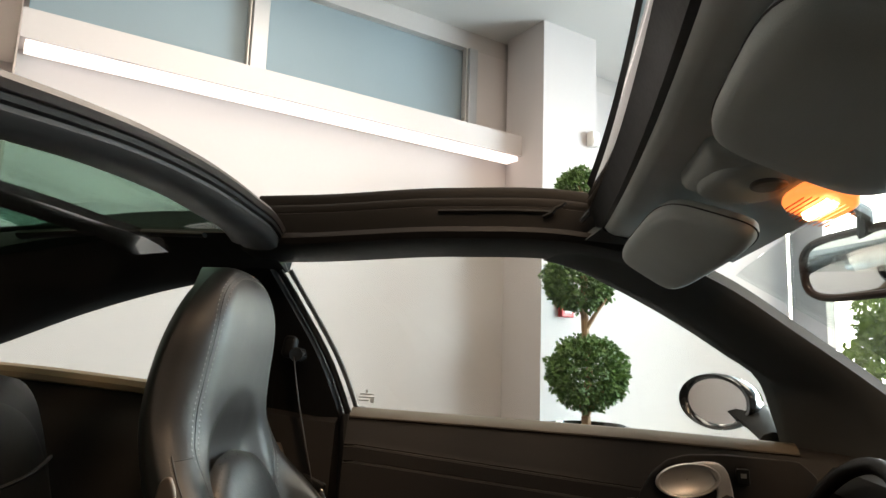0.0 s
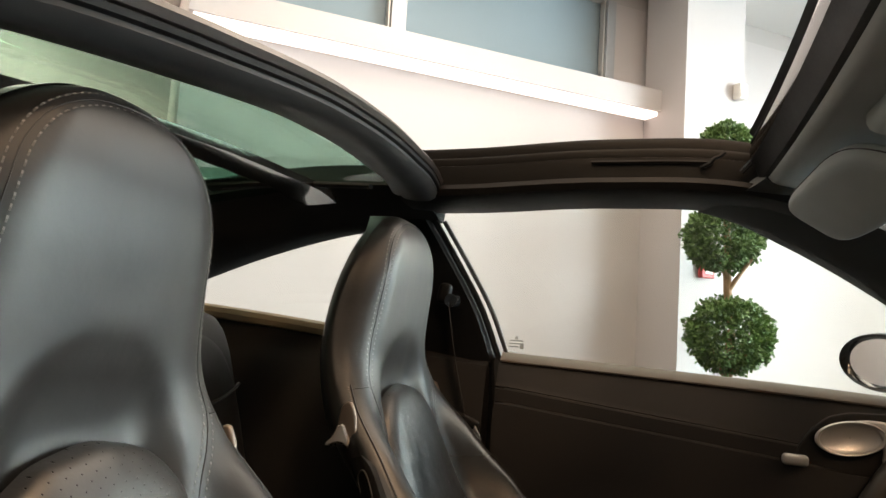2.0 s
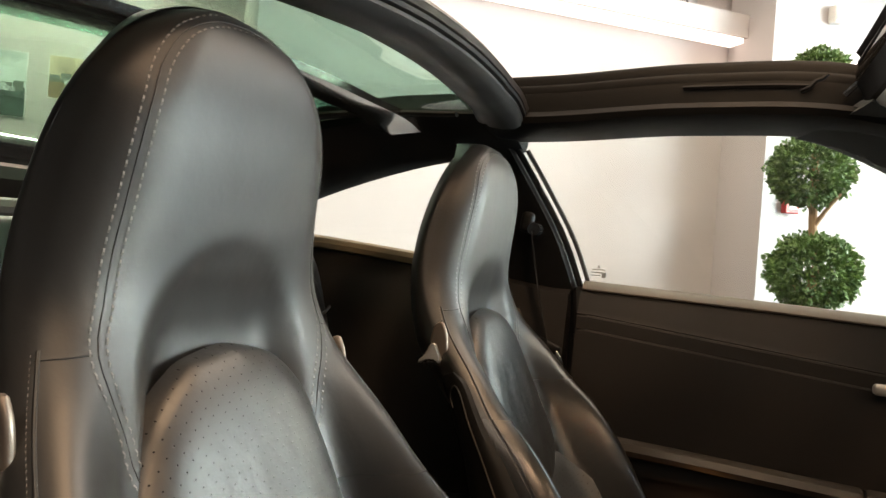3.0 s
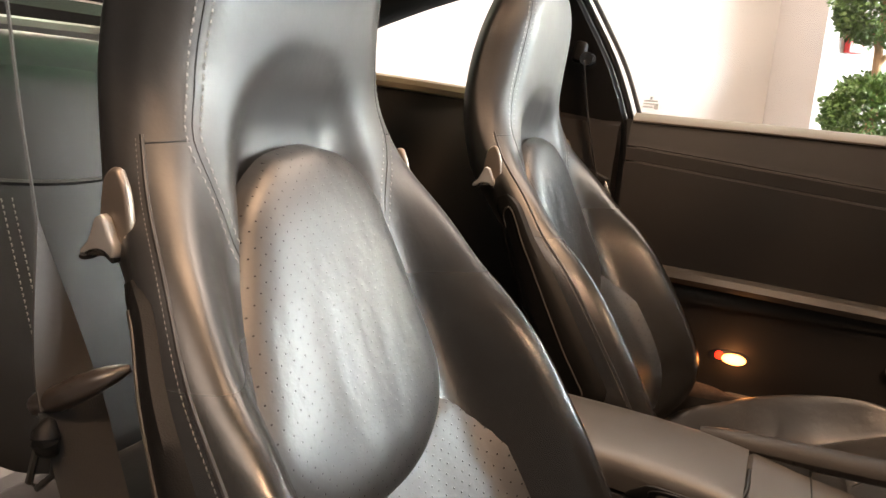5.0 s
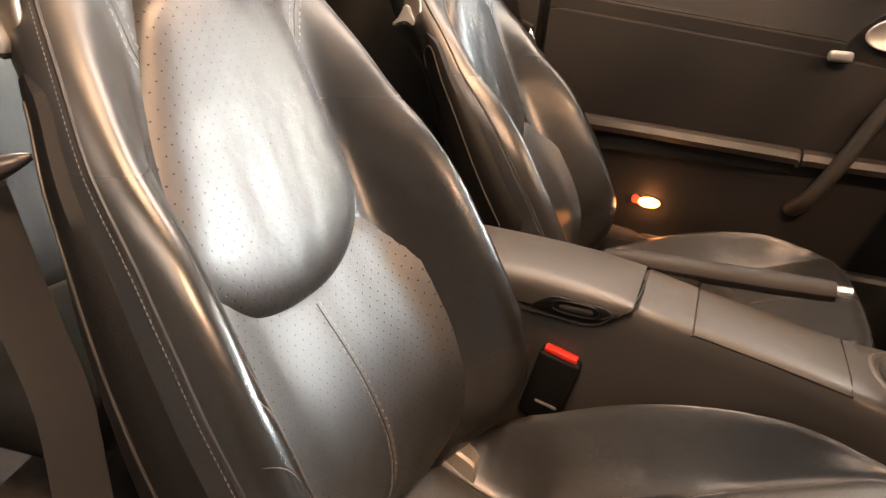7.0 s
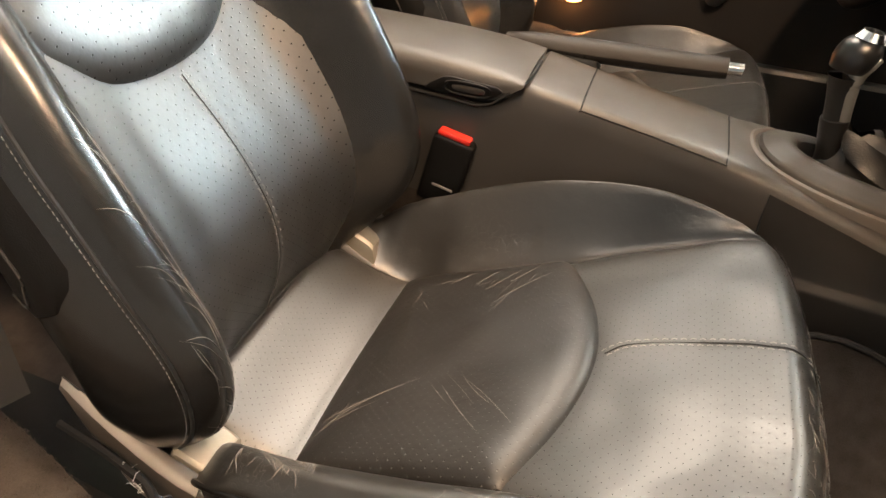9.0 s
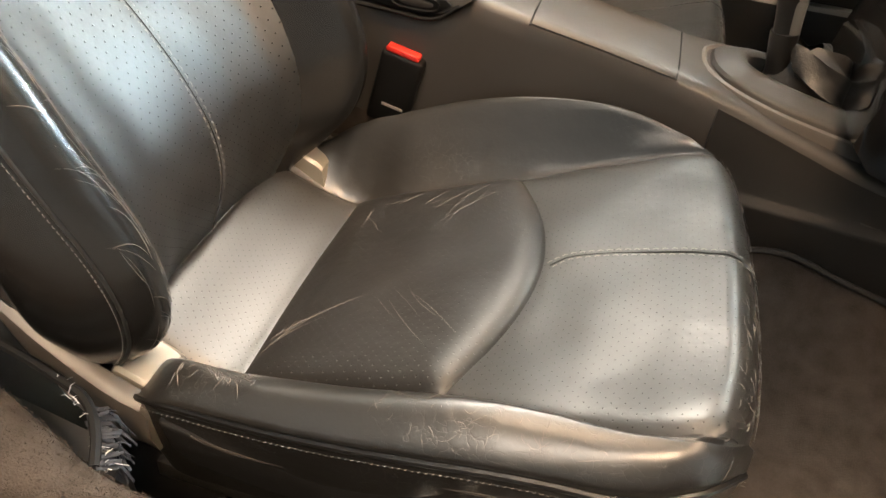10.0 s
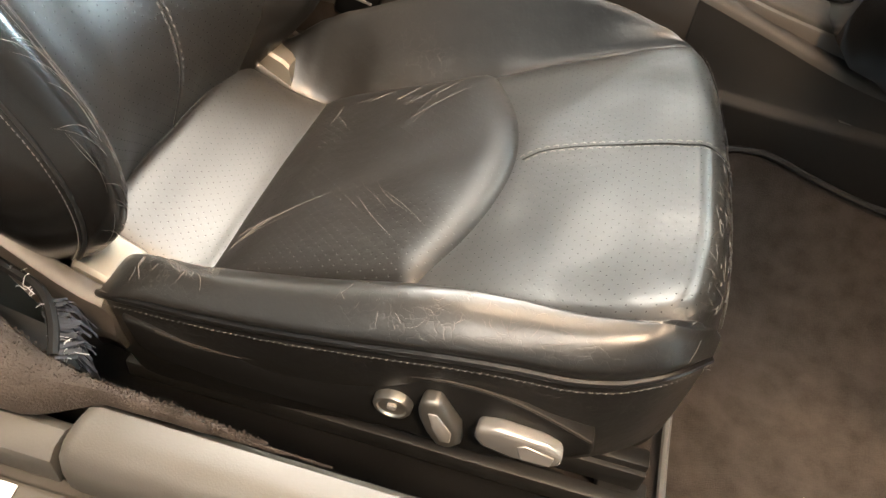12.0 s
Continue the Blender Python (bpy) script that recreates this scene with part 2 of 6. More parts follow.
        col = op("ADD", op("DIVIDE", sep.outputs["X"], pitch), op("MULTIPLY", odd, 0.5))
        fx = op("MULTIPLY", op("SUBTRACT", op("FRACT", op("ADD", col, 1000)), 0.5), pitch)
        fy = op("MULTIPLY", op("SUBTRACT", op("FRACT", op("ADD", row, 1000)), 0.5), pitch * 0.5)
        dist = op("SQRT", op("ADD", op("MULTIPLY", fx, fx), op("MULTIPLY", fy, fy)))
        dot = n.new("ShaderNodeMapRange")
        dot.inputs["From Min"].default_value, dot.inputs["From Max"].default_value = hole_r * .6, hole_r * 1.15
        dot.inputs["To Min"].default_value, dot.inputs["To Max"].default_value = 1, 0
        l.new(dist, dot.inputs["Value"])
        colour_from = mix(dot.outputs["Result"], colour_from, (hole_tone,) * 3)
        l.new(op("MULTIPLY", op("SUBTRACT", 1.0, dot.outputs["Result"]), spec), b.inputs["Specular IOR Level"])
        b4 = n.new("ShaderNodeBump")
        b4.invert = True
        b4.inputs["Strength"].default_value, b4.inputs["Distance"].default_value = 0.5, 0.0008
        l.new(dot.outputs["Result"], b4.inputs["Height"])
        l.new(last.outputs["Normal"], b4.inputs["Normal"])
        last = b4
    l.new(colour_from, b.inputs["Base Color"])
    l.new(last.outputs["Normal"], b.inputs["Normal"])
    return m


def glass(name, colour, rough=0.0):
    m = bpy.data.materials.new(name)
    m.use_nodes = True
    nt = m.node_tree
    nt.nodes.remove(nt.nodes["Principled BSDF"])
    tr, gl, mx, lw, pw, ma = (nt.nodes.new(k) for k in ("ShaderNodeBsdfTransparent", "ShaderNodeBsdfGlossy", "ShaderNodeMixShader", "ShaderNodeLayerWeight", "ShaderNodeMath", "ShaderNodeMath"))
    tr.inputs["Color"].default_value = (*colour, 1)
    gl.inputs["Roughness"].default_value = rough + 0.01
    pw.operation, ma.operation = "POWER", "MULTIPLY_ADD"
    pw.inputs[1].default_value, ma.inputs[1].default_value, ma.inputs[2].default_value = 5.0, 0.9, 0.04
    nt.links.new(lw.outputs["Facing"], pw.inputs[0])
    nt.links.new(pw.outputs[0], ma.inputs[0])
    nt.links.new(ma.outputs[0], mx.inputs[0])
    nt.links.new(tr.outputs[0], mx.inputs[1])
    nt.links.new(gl.outputs[0], mx.inputs[2])
    nt.links.new(mx.outputs[0], nt.nodes["Material Output"].inputs["Surface"])
    return m


LEATHER = leather("black_leather", (0.007, 0.0068, 0.0065), 0.30, spec=0.8, creases=0.12)
LEATHER_BACK = leather("black_backrest_leather", (0.0105, 0.0101, 0.0096), 0.34, spec=0.65, polish=(.74, .88, .27, .46), creases=0.12)
LEATHER_INSERT = leather("perforated_backrest_leather", (0.008, 0.0078, 0.0076), 0.41, spec=0.72, holes=(.0140, .00078, .003), creases=0.30)
LEATHER_LUMBAR = leather("smooth_perforated_leather", (0.007, 0.007, 0.0072), 0.43, holes=(.0130, .0008, .003), creases=0.16)
LEATHER_WORN = leather("worn_black_leather", (0.015, 0.0146, 0.0138), 0.33, spec=0.85, cracks=0.24, creases=0.22)
LEATHER_HOLES = leather("perforated_black_leather", (0.018, 0.0175, 0.0165), 0.35, spec=0.95, holes=(.0105, .0006, .004), creases=0.20)
LEATHER_CREASED = leather("creased_perforated_leather", (0.009, 0.0085, 0.008), 0.42, spec=0.48, holes=(.0105, .0007, .06), creases=0.26)
CREASE = mat("pale_worn_crease", (0.10, 0.092, 0.084), 0.6, bump=0, spec=0.3)
LEATHER_PANEL = leather("satin_perforated_leather", (0.016, 0.0155, 0.0147), 0.40, spec=0.8, holes=(.0105, .0007, .03), creases=0.16)
LEATHER_REAR = leather("matt_black_rear_leather", (0.008, 0.0078, 0.0075), 0.5, spec=0.35, creases=0.15)
SATIN = mat("satin_grey_metal", (0.30, 0.29, 0.27), 0.34, metal=0.8, vary=0.06, bump=0.02)
SATIN_TRIM = mat("grey_brown_satin_plastic", (0.085, 0.075, 0.066), 0.4, vary=0.06, fine=700, bump=0.08)
BRONZE = mat("satin_bronze_grey_trim", (0.20, 0.165, 0.135), 0.42, metal=0.7, vary=0.06, bump=0.02)
BRIGHT = mat("bright_silver_plastic", (0.44, 0.43, 0.415), 0.26, metal=0.6, vary=0.02, bump=0.0, rough_vary=0.02)
GAITER = mat("wrinkled_grey_leather", (0.014, 0.013, 0.012), 0.4, vary=0.3, scale=20, fine=500, bump=0.5)
TAN = mat("tan_satin_trim", (0.26, 0.205, 0.13), 0.45, vary=0.08, bump=0.05)
THREAD = mat("grey_thread", (0.20, 0.187, 0.170), 0.8, bump=0)
THREAD_DARK = mat("dark_grey_thread", (0.14, 0.131, 0.121), 0.8, bump=0)
SHIELD = mat("black_shield_plastic", (0.012, 0.0118, 0.0114), 0.45, fine=900, bump=0.2, spec=0.25)
SEAM = mat("seam_shadow", (0.012, 0.012, 0.012), 0.6, bump=0)
PLASTIC = mat("soft_black_plastic", (0.006, 0.0057, 0.0054), 0.5, fine=900, bump=0.25, spec=0.16)
SIDE_PLASTIC = mat("matt_black_console_plastic", (0.016, 0.0148, 0.0137), 0.5, fine=900, bump=0.2, spec=0.22)
PLASTIC_GREY = mat("satin_grey_plastic", (0.040, 0.036, 0.032), 0.42, fine=900, bump=0.2, spec=0.42)
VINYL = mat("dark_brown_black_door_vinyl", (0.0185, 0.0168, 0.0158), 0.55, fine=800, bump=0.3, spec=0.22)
# lighter copy of the door vinyl, for the lit seam edges
VINYL_LIT = mat("lit_seam_vinyl", (0.05, 0.046, 0.043), 0.5, fine=800, bump=0.2, spec=0.3)
CARPET = mat("dark_grey_carpet", (0.046, 0.038, 0.033), 0.95, vary=0.42, scale=38, fine=650, bump=1.0, spec=0.05)
SILVER = mat("silver_painted_trim", (0.50, 0.48, 0.455), 0.32, metal=0.5, vary=0.05, bump=0.02)
CHAMPAGNE = mat("satin_champagne_plastic", (0.24, 0.22, 0.185), 0.38, metal=0.25, vary=0.06, fine=600, bump=0.06)
STEEL = mat("dark_bare_steel", (0.035, 0.035, 0.034), 0.45, metal=0.6, vary=0.3, scale=30, bump=0.05)
SILL = mat("scuffed_satin_sill_plastic", (0.076, 0.070, 0.062), 0.36, vary=0.10, scale=14, fine=700, bump=0.12, spec=0.5)
CHROME = mat("polished_metal", (0.75, 0.74, 0.72), 0.12, metal=1.0, vary=0.04, bump=0.0, rough_vary=0.05)
HEADLINER = mat("dark_grey_headliner_cloth", (0.44, 0.465, 0.455), 0.9, fine=1200, bump=0.5, spec=0.1)
VISOR_CLOTH = mat("charcoal_visor_vinyl", (0.37, 0.405, 0.394), 0.6, fine=900, bump=0.3, spec=0.35)
PILLAR = mat("dark_grey_pillar_cloth", (0.066, 0.069, 0.068), 0.85, fine=1200, bump=0.4, spec=0.12)
PILLAR_BLACK = mat("black_roof_cloth", (0.016, 0.016, 0.016), 0.85, fine=1200, bump=0.4, spec=0.12)
FRAME_GREY = mat("satin_dark_grey_frame", (0.030, 0.030, 0.030), 0.45, fine=900, bump=0.1, spec=0.3)
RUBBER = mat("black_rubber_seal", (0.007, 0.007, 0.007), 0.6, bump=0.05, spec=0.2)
GLOSS_BLACK = mat("gloss_black_paint", (0.010, 0.010, 0.010), 0.12, bump=0.0, coat=0.6, rough_vary=0.04)
WEBBING = mat("grey_black_belt_webbing", (0.021, 0.0198, 0.019), 0.75, fine=1500, bump=0.6)
TONGUE = mat("bronze_black_tongue_plastic", (0.022, 0.017, 0.014), 0.3, bump=0.03)
RED = mat("red_release_button", (0.62, 0.03, 0.02), 0.35, bump=0.0, vary=0.05)
WALL = mat("white_wall_paint", (0.51, 0.475, 0.466), 0.7, vary=0.03, scale=1.5, fine=60, bump=0.05)
WALL_GREY = mat("pale_grey_wall_paint", (0.46, 0.435, 0.42), 0.75, vary=0.03, scale=1.5, fine=60, bump=0.05)
# near-black for unseen walls, so the seats mirror little light
HALL = mat("reflection_dark_paint", (0.028, 0.027, 0.026), 0.7, vary=0.05, scale=1.5, fine=60, bump=0.05)
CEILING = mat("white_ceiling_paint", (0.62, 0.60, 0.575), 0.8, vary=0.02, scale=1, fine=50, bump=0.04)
# darker copy of the ceiling white, for the unseen part
CEILING_HALL = mat("dimmed_ceiling_paint", (0.18, 0.174, 0.168), 0.8, vary=0.03, scale=1, fine=50, bump=0.04)
FLOOR = mat("grey_showroom_tile", (0.10, 0.098, 0.096), 0.3, vary=0.08, scale=2, fine=40, bump=0.02)
BLIND = mat("grey_blue_roller_blind", (0.22, 0.28, 0.31), 0.75, vary=0.06, scale=2, fine=300, bump=0.1)
ALU = mat("grey_aluminium_frame", (0.42, 0.43, 0.44), 0.4, metal=0.7, vary=0.05, bump=0.02)
TINT = glass("green_tinted_car_glass", (0.62, 0.80, 0.73))
CLEAR = glass("clear_side_glass", (0.95, 0.975, 0.97))

# ---- showroom ----
def room_box(name, a0, a1, b0, b1, z0, z1, material, parent=None, bevel=0.0, label=""):
    bm = box(0, 0, 0, a1 - a0, b1 - b0, z1 - z0, bevel)
    bmesh.ops.transform(bm, matrix=Matrix.Translation(room((a0 + a1) / 2, (b0 + b1) / 2, (z0 + z1) / 2)) @ pose(0, 0, 0, 0, 0, RYAW), verts=bm.verts[:])
    return part(name, bm, material, parent, label, smooth=False)


def structure(ob, label, category):
    return tagged(ob, label, category, kind="structure")


structure(room_box("floor", -5.0, 9.0, -7.2, 4.2, -0.1, 0.0, FLOOR), "polished mid-grey showroom floor", "floor")
structure(room_box("ceiling", -4.7, 3.3, -1.9, 4.2, 2.97, 3.09, CEILING), "plain white plastered showroom ceiling", "ceiling")
# unseen, split off and greyed to hold reflections down
structure(room_box("ceiling_hall", -4.7, 3.3, -7.2, -1.9, 2.97, 3.09, CEILING_HALL), "unseen part of the ceiling, greyed to dim reflections", "ceiling")
structure(room_box("wall_north", -2.5, 3.0, 0.0, 0.2, 0.0, 2.38, WALL), "white painted wall lit by a cove strip", "wall")
structure(room_box("wall_north_upper", -2.5, 3.0, 0.05, 0.2, 2.86, 2.97, WALL_GREY), "pale grey beam over the high windows", "wall")
structure(room_box("wall_north_pier", -0.2, 3.0, 0.05, 0.2, 2.38, 2.86, WALL), "white wall beside the high window", "wall")
structure(room_box("column", 0.0, 0.42, -0.33, -0.002, 0.0, 2.97, WALL), "white square column standing out from the wall", "column")
structure(room_box("wall_west", -4.7, -4.5, -0.2, 4.2, 0.0, 2.97, WALL), "white wall beside the car posters", "wall")
# these two walls are unseen, dark only to shape the reflections
structure(room_box("wall_west_hall", -4.7, -4.5, -7.2, -0.2, 0.0, 2.97, HALL), "unseen side wall, kept dark to dim reflections", "wall")
structure(room_box("wall_south", -4.5, 3.0, -7.2, -7.0, 0.0, 2.97, HALL), "unseen back wall, kept dark to dim reflections", "wall")
structure(room_box("wall_alcove", -4.5, -2.5, 2.4, 2.6, 0.0, 2.97, WALL), "white wall of the rear alcove", "wall")
structure(room_box("wall_alcove_side", -2.5, -2.3, 0.2, 2.6, 0.0, 2.97, WALL), "white side wall of the rear alcove", "wall")
structure(room_box("wall_east_low", 3.0, 3.2, -7.0, -0.55, 0.0, 0.15, WALL_GREY), "low plinth under the shop window", "wall")
structure(room_box("wall_east_top", 3.0, 3.2, -7.0, 0.2, 2.75, 2.97, WALL_GREY), "white lintel over the shop window", "wall")

fascia = room_box("fascia", -2.5, -0.002, -0.15, -0.002, 2.20, 2.32, WALL)
structure(fascia, "white fascia board with a light cove beneath", "fascia")
STRIP = emitter("led_strip_light", (1.0, 0.90, 0.88), 1.6)
strip = room_box("cove_light", -2.48, -0.02, -0.135, -0.035, 2.174, 2.198, STRIP)
tagged(strip, "continuous white glowing strip under the fascia", "cove light")
strip2 = room_box("cove_light", 0.43, 2.9, -0.135, -0.035, 2.174, 2.198, STRIP)
tagged(strip2, "continuous white glowing strip under the fascia", "cove light")
fascia2 = room_box("fascia", 0.424, 2.95, -0.15, -0.002, 2.20, 2.32, WALL)
structure(fascia2, "white fascia board with a light cove beneath", "fascia")

# high windows over the fascia: frame, mullions, blinds
win = thing("high_window", room(-1.3, 0.03, 2.38), "high strip window with grey-blue blinds and metal mullions", "window", kind="structure")
for a0, a1 in ((-2.48, -1.56), (-1.48, -0.26)):
    room_box("blind", a0, a1, 0.10, 0.12, 2.38, 2.86, BLIND, win)
for a0, a1 in ((-1.56, -1.48), (-0.26, -0.20)):
    room_box("mullion", a0, a1, 0.03, 0.10, 2.382, 2.86, ALU, win, 0.004)
    room_box("bead", a0 - 0.012, a0 - 0.002, 0.05, 0.09, 2.382, 2.86, SILVER, win, 0.002)

# shop window with daylight
shop = thing("shop_window", room(3.1, -3.0, 0.15), "tall shop window in grey aluminium frame", "window", kind="structure")
for b0, b1 in ((-0.55, -0.02), (-2.9, -2.8), (-5.0, -4.9)):
    room_box("post", 3.0, 3.14, b0 if b0 < -1 else -0.30, b1, 0.15, 2.75, ALU, shop, 0.006)
for b0, b1 in ((-2.8, -0.30), (-4.9, -2.9), (-7.0, -5.0)):
    g = room_box("pane", 3.06, 3.068, b0, b1, 0.15, 2.75, CLEAR, shop)
    g.visible_shadow = False
structure(room_box("pavement", 3.2, 9.0, -9.0, 3.0, -0.12, -0.02, mat("pale_concrete_paving", (0.5, 0.48, 0.45), 0.8)), "pale sunlit paving outside the shop window", "pavement")
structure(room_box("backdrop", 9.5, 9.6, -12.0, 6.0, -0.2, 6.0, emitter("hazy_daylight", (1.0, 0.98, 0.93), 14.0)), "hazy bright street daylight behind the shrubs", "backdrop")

# leaves
LEAF = mat("green_box_leaf", (0.085, 0.16, 0.042), 0.5, vary=0.5, scale=25, fine=120, bump=0.0)
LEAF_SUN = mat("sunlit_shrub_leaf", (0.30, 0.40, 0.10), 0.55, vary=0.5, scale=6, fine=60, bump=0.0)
BARK = mat("pale_brown_bark", (0.30, 0.19, 0.11), 0.85, vary=0.35, scale=30, fine=200, bump=0.8)


def leaves(bm, centre, radius, count, size, rng, shell=0.55, squash=0.9):
    """Small folded leaves spread through the outer shell of an uneven ball."""
    for _ in range(count):
        d = Vector((rng.gauss(0, 1), rng.gauss(0, 1), rng.gauss(0, 1))).normalized()
        r = radius * (shell + (1 - shell) * rng.random() ** 0.5)
        r *= 0.93 + 0.20 * noise.noise(d * 3.1 + Vector(centre)) + 0.14 * noise.noise(d * 9.0 + Vector(centre))
        p = Vector(centre) + Vector((d.x * r, d.y * r, d.z * r * squash))
        out = (d + Vector((rng.gauss(0, .6), rng.gauss(0, .6), rng.gauss(0, .6)))).normalized()
        side = out.cross(Vector((rng.gauss(0, 1), rng.gauss(0, 1), rng.gauss(0, 1)))).normalized()
        up = side.cross(out)
        s = size * (0.7 + 0.6 * rng.random())
        a, b = p - out * s * 0.2, p + out * s
        v = [bm.verts.new(q) for q in (a, p + side * s * .42 + out * s * .35 + up * s * .08, b, p - side * s * .42 + out * s * .35 + up * s * .08)]
        bm.faces.new((v[0], v[1], v[2]))
        bm.faces.new((v[0], v[2], v[3]))
    return bm


TX, TY = 0.775, 2.72
tree = thing("topiary_tree", (TX, TY, 0.66), "artificial three-tier ball topiary tree with brown stem", "plant")
part("trunk", tube(smooth_line([(TX, TY, 0.66), (TX - .005, TY, .82), (TX + .01, TY, 1.0), (TX - .01, TY, 1.2), (TX - .015, TY, 1.4), (TX - .03, TY, 1.7), (TX - .035, TY, 1.95)], 24), [0.024 - 0.0005 * i for i in range(24)], 9), BARK, tree)
for z0, dx, dz in ((0.76, .10, .16), (0.78, -.07, .14), (1.19, .11, .17), (1.24, -.06, .14), (1.62, .08, .15)):
    part("branch", tube(smooth_line([(TX - .01, TY, z0), (TX + dx * .4 - .01, TY - .02, z0 + dz * .45), (TX + dx - .01, TY - .03, z0 + dz)], 8), [0.013 - 0.001 * i for i in range(8)], 7), BARK, tree)
rng = random.Random(4)
for c, r, n in (((TX, TY, 0.985), 0.212, 7600), ((TX - .04, TY, 1.45), 0.192, 6600), ((TX - .03, TY, 1.90), 0.140, 3800)):
    part("foliage_ball", leaves(bmesh.new(), c, r, n, 0.018, rng), LEAF, tree, smooth=False)
pot = thing("planter", (TX, TY, 0), "tall glossy black tapered planter with dark soil", "planter")
rows = []
for r, z in ((0.0, 0.0), (0.13, 0.0), (0.14, 0.01), (0.185, 0.70), (0.20, 0.715), (0.20, 0.735), (0.185, 0.738), (0.175, 0.70), (0.17, 0.67)):
    rows.append([(TX + r * math.cos(2 * math.pi * k / 40), TY + r * math.sin(2 * math.pi * k / 40), z) for k in range(40)])
part("pot", fixed(grid(rows, closed=True)), GLOSS_BLACK, pot)
part("soil", fixed(grid([[(TX + r * math.cos(2 * math.pi * k / 40), TY + r * math.sin(2 * math.pi * k / 40), .69 - r * .05 + .006 * noise.noise((r * 40, k, 0))) for k in range(40)] for r in (0.172, .13, .09, .05, .003)], closed=True)), mat("dark_bark_chips", (0.05, 0.035, 0.025), 0.95, vary=0.5, bump=0.8, fine=90), pot)

shrub_rng = random.Random(9)
for k in range(9):
    a, b = 6.4 + shrub_rng.random() * 1.6, -3.6 + k * 0.55
    p = room(a, b, 0)
    h = 1.6 + 0.7 * shrub_rng.random()
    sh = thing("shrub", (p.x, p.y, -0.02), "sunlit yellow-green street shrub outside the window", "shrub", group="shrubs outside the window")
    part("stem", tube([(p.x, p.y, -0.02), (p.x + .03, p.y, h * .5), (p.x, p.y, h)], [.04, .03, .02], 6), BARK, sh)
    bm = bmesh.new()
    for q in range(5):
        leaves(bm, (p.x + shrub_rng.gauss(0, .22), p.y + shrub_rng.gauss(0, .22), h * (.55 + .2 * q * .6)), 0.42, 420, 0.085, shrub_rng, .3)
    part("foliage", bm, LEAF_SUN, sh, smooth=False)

# fire alarm point and motion sensor on the column
alarm = thing("fire_alarm_point", room(0.17, -0.345, 1.32), "small square red manual fire alarm point", "fire alarm")
room_box("housing", 0.122, 0.212, -0.365, -0.331, 1.275, 1.365, mat("red_plastic", (0.62, 0.05, 0.05), 0.35, vary=0.05, bump=0), alarm, 0.006)
room_box("press_plate", 0.143, 0.191, -0.369, -0.3655, 1.297, 1.345, mat("pale_plastic", (0.8, 0.7, 0.68), 0.4, bump=0), alarm, 0.001, "pale square press plate")
pir = thing("motion_sensor", room(0.36, -0.36, 2.33), "small white wall motion sensor", "sensor")
room_box("case", 0.335, 0.395, -0.385, -0.331, 2.28, 2.37, mat("white_plastic", (0.75, 0.72, 0.68), 0.4, bump=0), pir, 0.010)
room_box("lens", 0.345, 0.385, -0.389, -0.386, 2.29, 2.325, mat("milky_lens", (0.6, 0.58, 0.55), 0.3, bump=0), pir, 0.001)

# posters on the alcove wall
for a0, a1, z0, z1, c1, c2 in ((-4.29, -3.92, 1.66, 2.12, (0.50, 0.56, 0.55), (0.05, 0.08, 0.07)), (-3.79, -3.42, 1.82, 2.13, (0.42, 0.36, 0.26), (0.20, 0.15, 0.09))):
    zm = z0 + (z1 - z0) * .45
    po = thing("poster", room((a0 + a1) / 2, 2.39, z0), "landscape photo print of a car in open country", "poster", group="posters on the wall")
    room_box("frame", a0, a1, 2.386, 2.398, z0, z1, mat("thin_white_frame", (0.7, 0.7, 0.68), 0.4, bump=0), po, 0.003)
    room_box("sky_print", a0 + .006, a1 - .006, 2.383, 2.385, zm, z1 - .006, mat("printed_sky", c1, 0.6, vary=0.5, scale=7), po)
    room_box("land_print", a0 + .006, a1 - .006, 2.383, 2.385, z0 + .006, zm - .002, mat("printed_land", c2, 0.6, vary=0.8, scale=8), po)
    for k in range(5):
        room_box("hill_print", a0 + .01 + k * .07, a0 + .075 + k * .07, 2.3815, 2.3825, zm - .02, zm + .03 + .02 * math.sin(k * 2.1), mat("printed_hill", (0.12, 0.15, 0.13), 0.6, vary=0.5, scale=20), po)
    body = [(-.10, 0), (-.10, .028), (-.06, .036), (-.035, .058), (.03, .058), (.06, .036), (.10, .030), (.10, 0)]
    bm = prism(body, -.001, "y", 0, 0)
    bmesh.ops.transform(bm, matrix=Matrix.Translation(room((a0 + a1) / 2 + .02, 2.3805, zm - .03)) @ pose(0, 0, 0, 0, 0, RYAW), verts=bm.verts[:])
    part("vehicle_print", bm, mat("printed_vehicle", (0.35, 0.38, 0.38), 0.6, vary=0.7, scale=30), po, smooth=False)

# ---- front seats ----
def loft_rows(stations):
    return fixed(grid(stations, closed=True, caps=True))


SY = -0.440
TOPZ = 1.198


def dome(z):
    """1 down the headrest, falling to 0 at its crown."""
    return max(0.0, 1 - max(0.0, (z - 1.03) / (TOPZ - 1.03)) ** 2.7) ** 0.5


XCB = spline([.22, .30, .345, .382, .429, .476, .524, .564, .62, .68, .75, .82, .88, .93, 1.0, 1.07, 1.2],
             [.262, .282, .296, .301, .293, .269, .237, .207, .172, .140, .106, .076, .056, .048, .054, .064, .082])


def XC(z):
    k = dome(z)
    return .012 + (float(XCB(z)) - .012) * k


WIDB = spline([.22, .28, .33, .38, .45, .55, .65, .72, .78, .83, .88, .93, 1.0, 1.07, 1.2],
              [.150, .195, .228, .246, .256, .256, .250, .241, .228, .214, .198, .184, .172, .162, .146])


def WID(z):
    return float(WIDB(z)) * max(dome(z), .02)


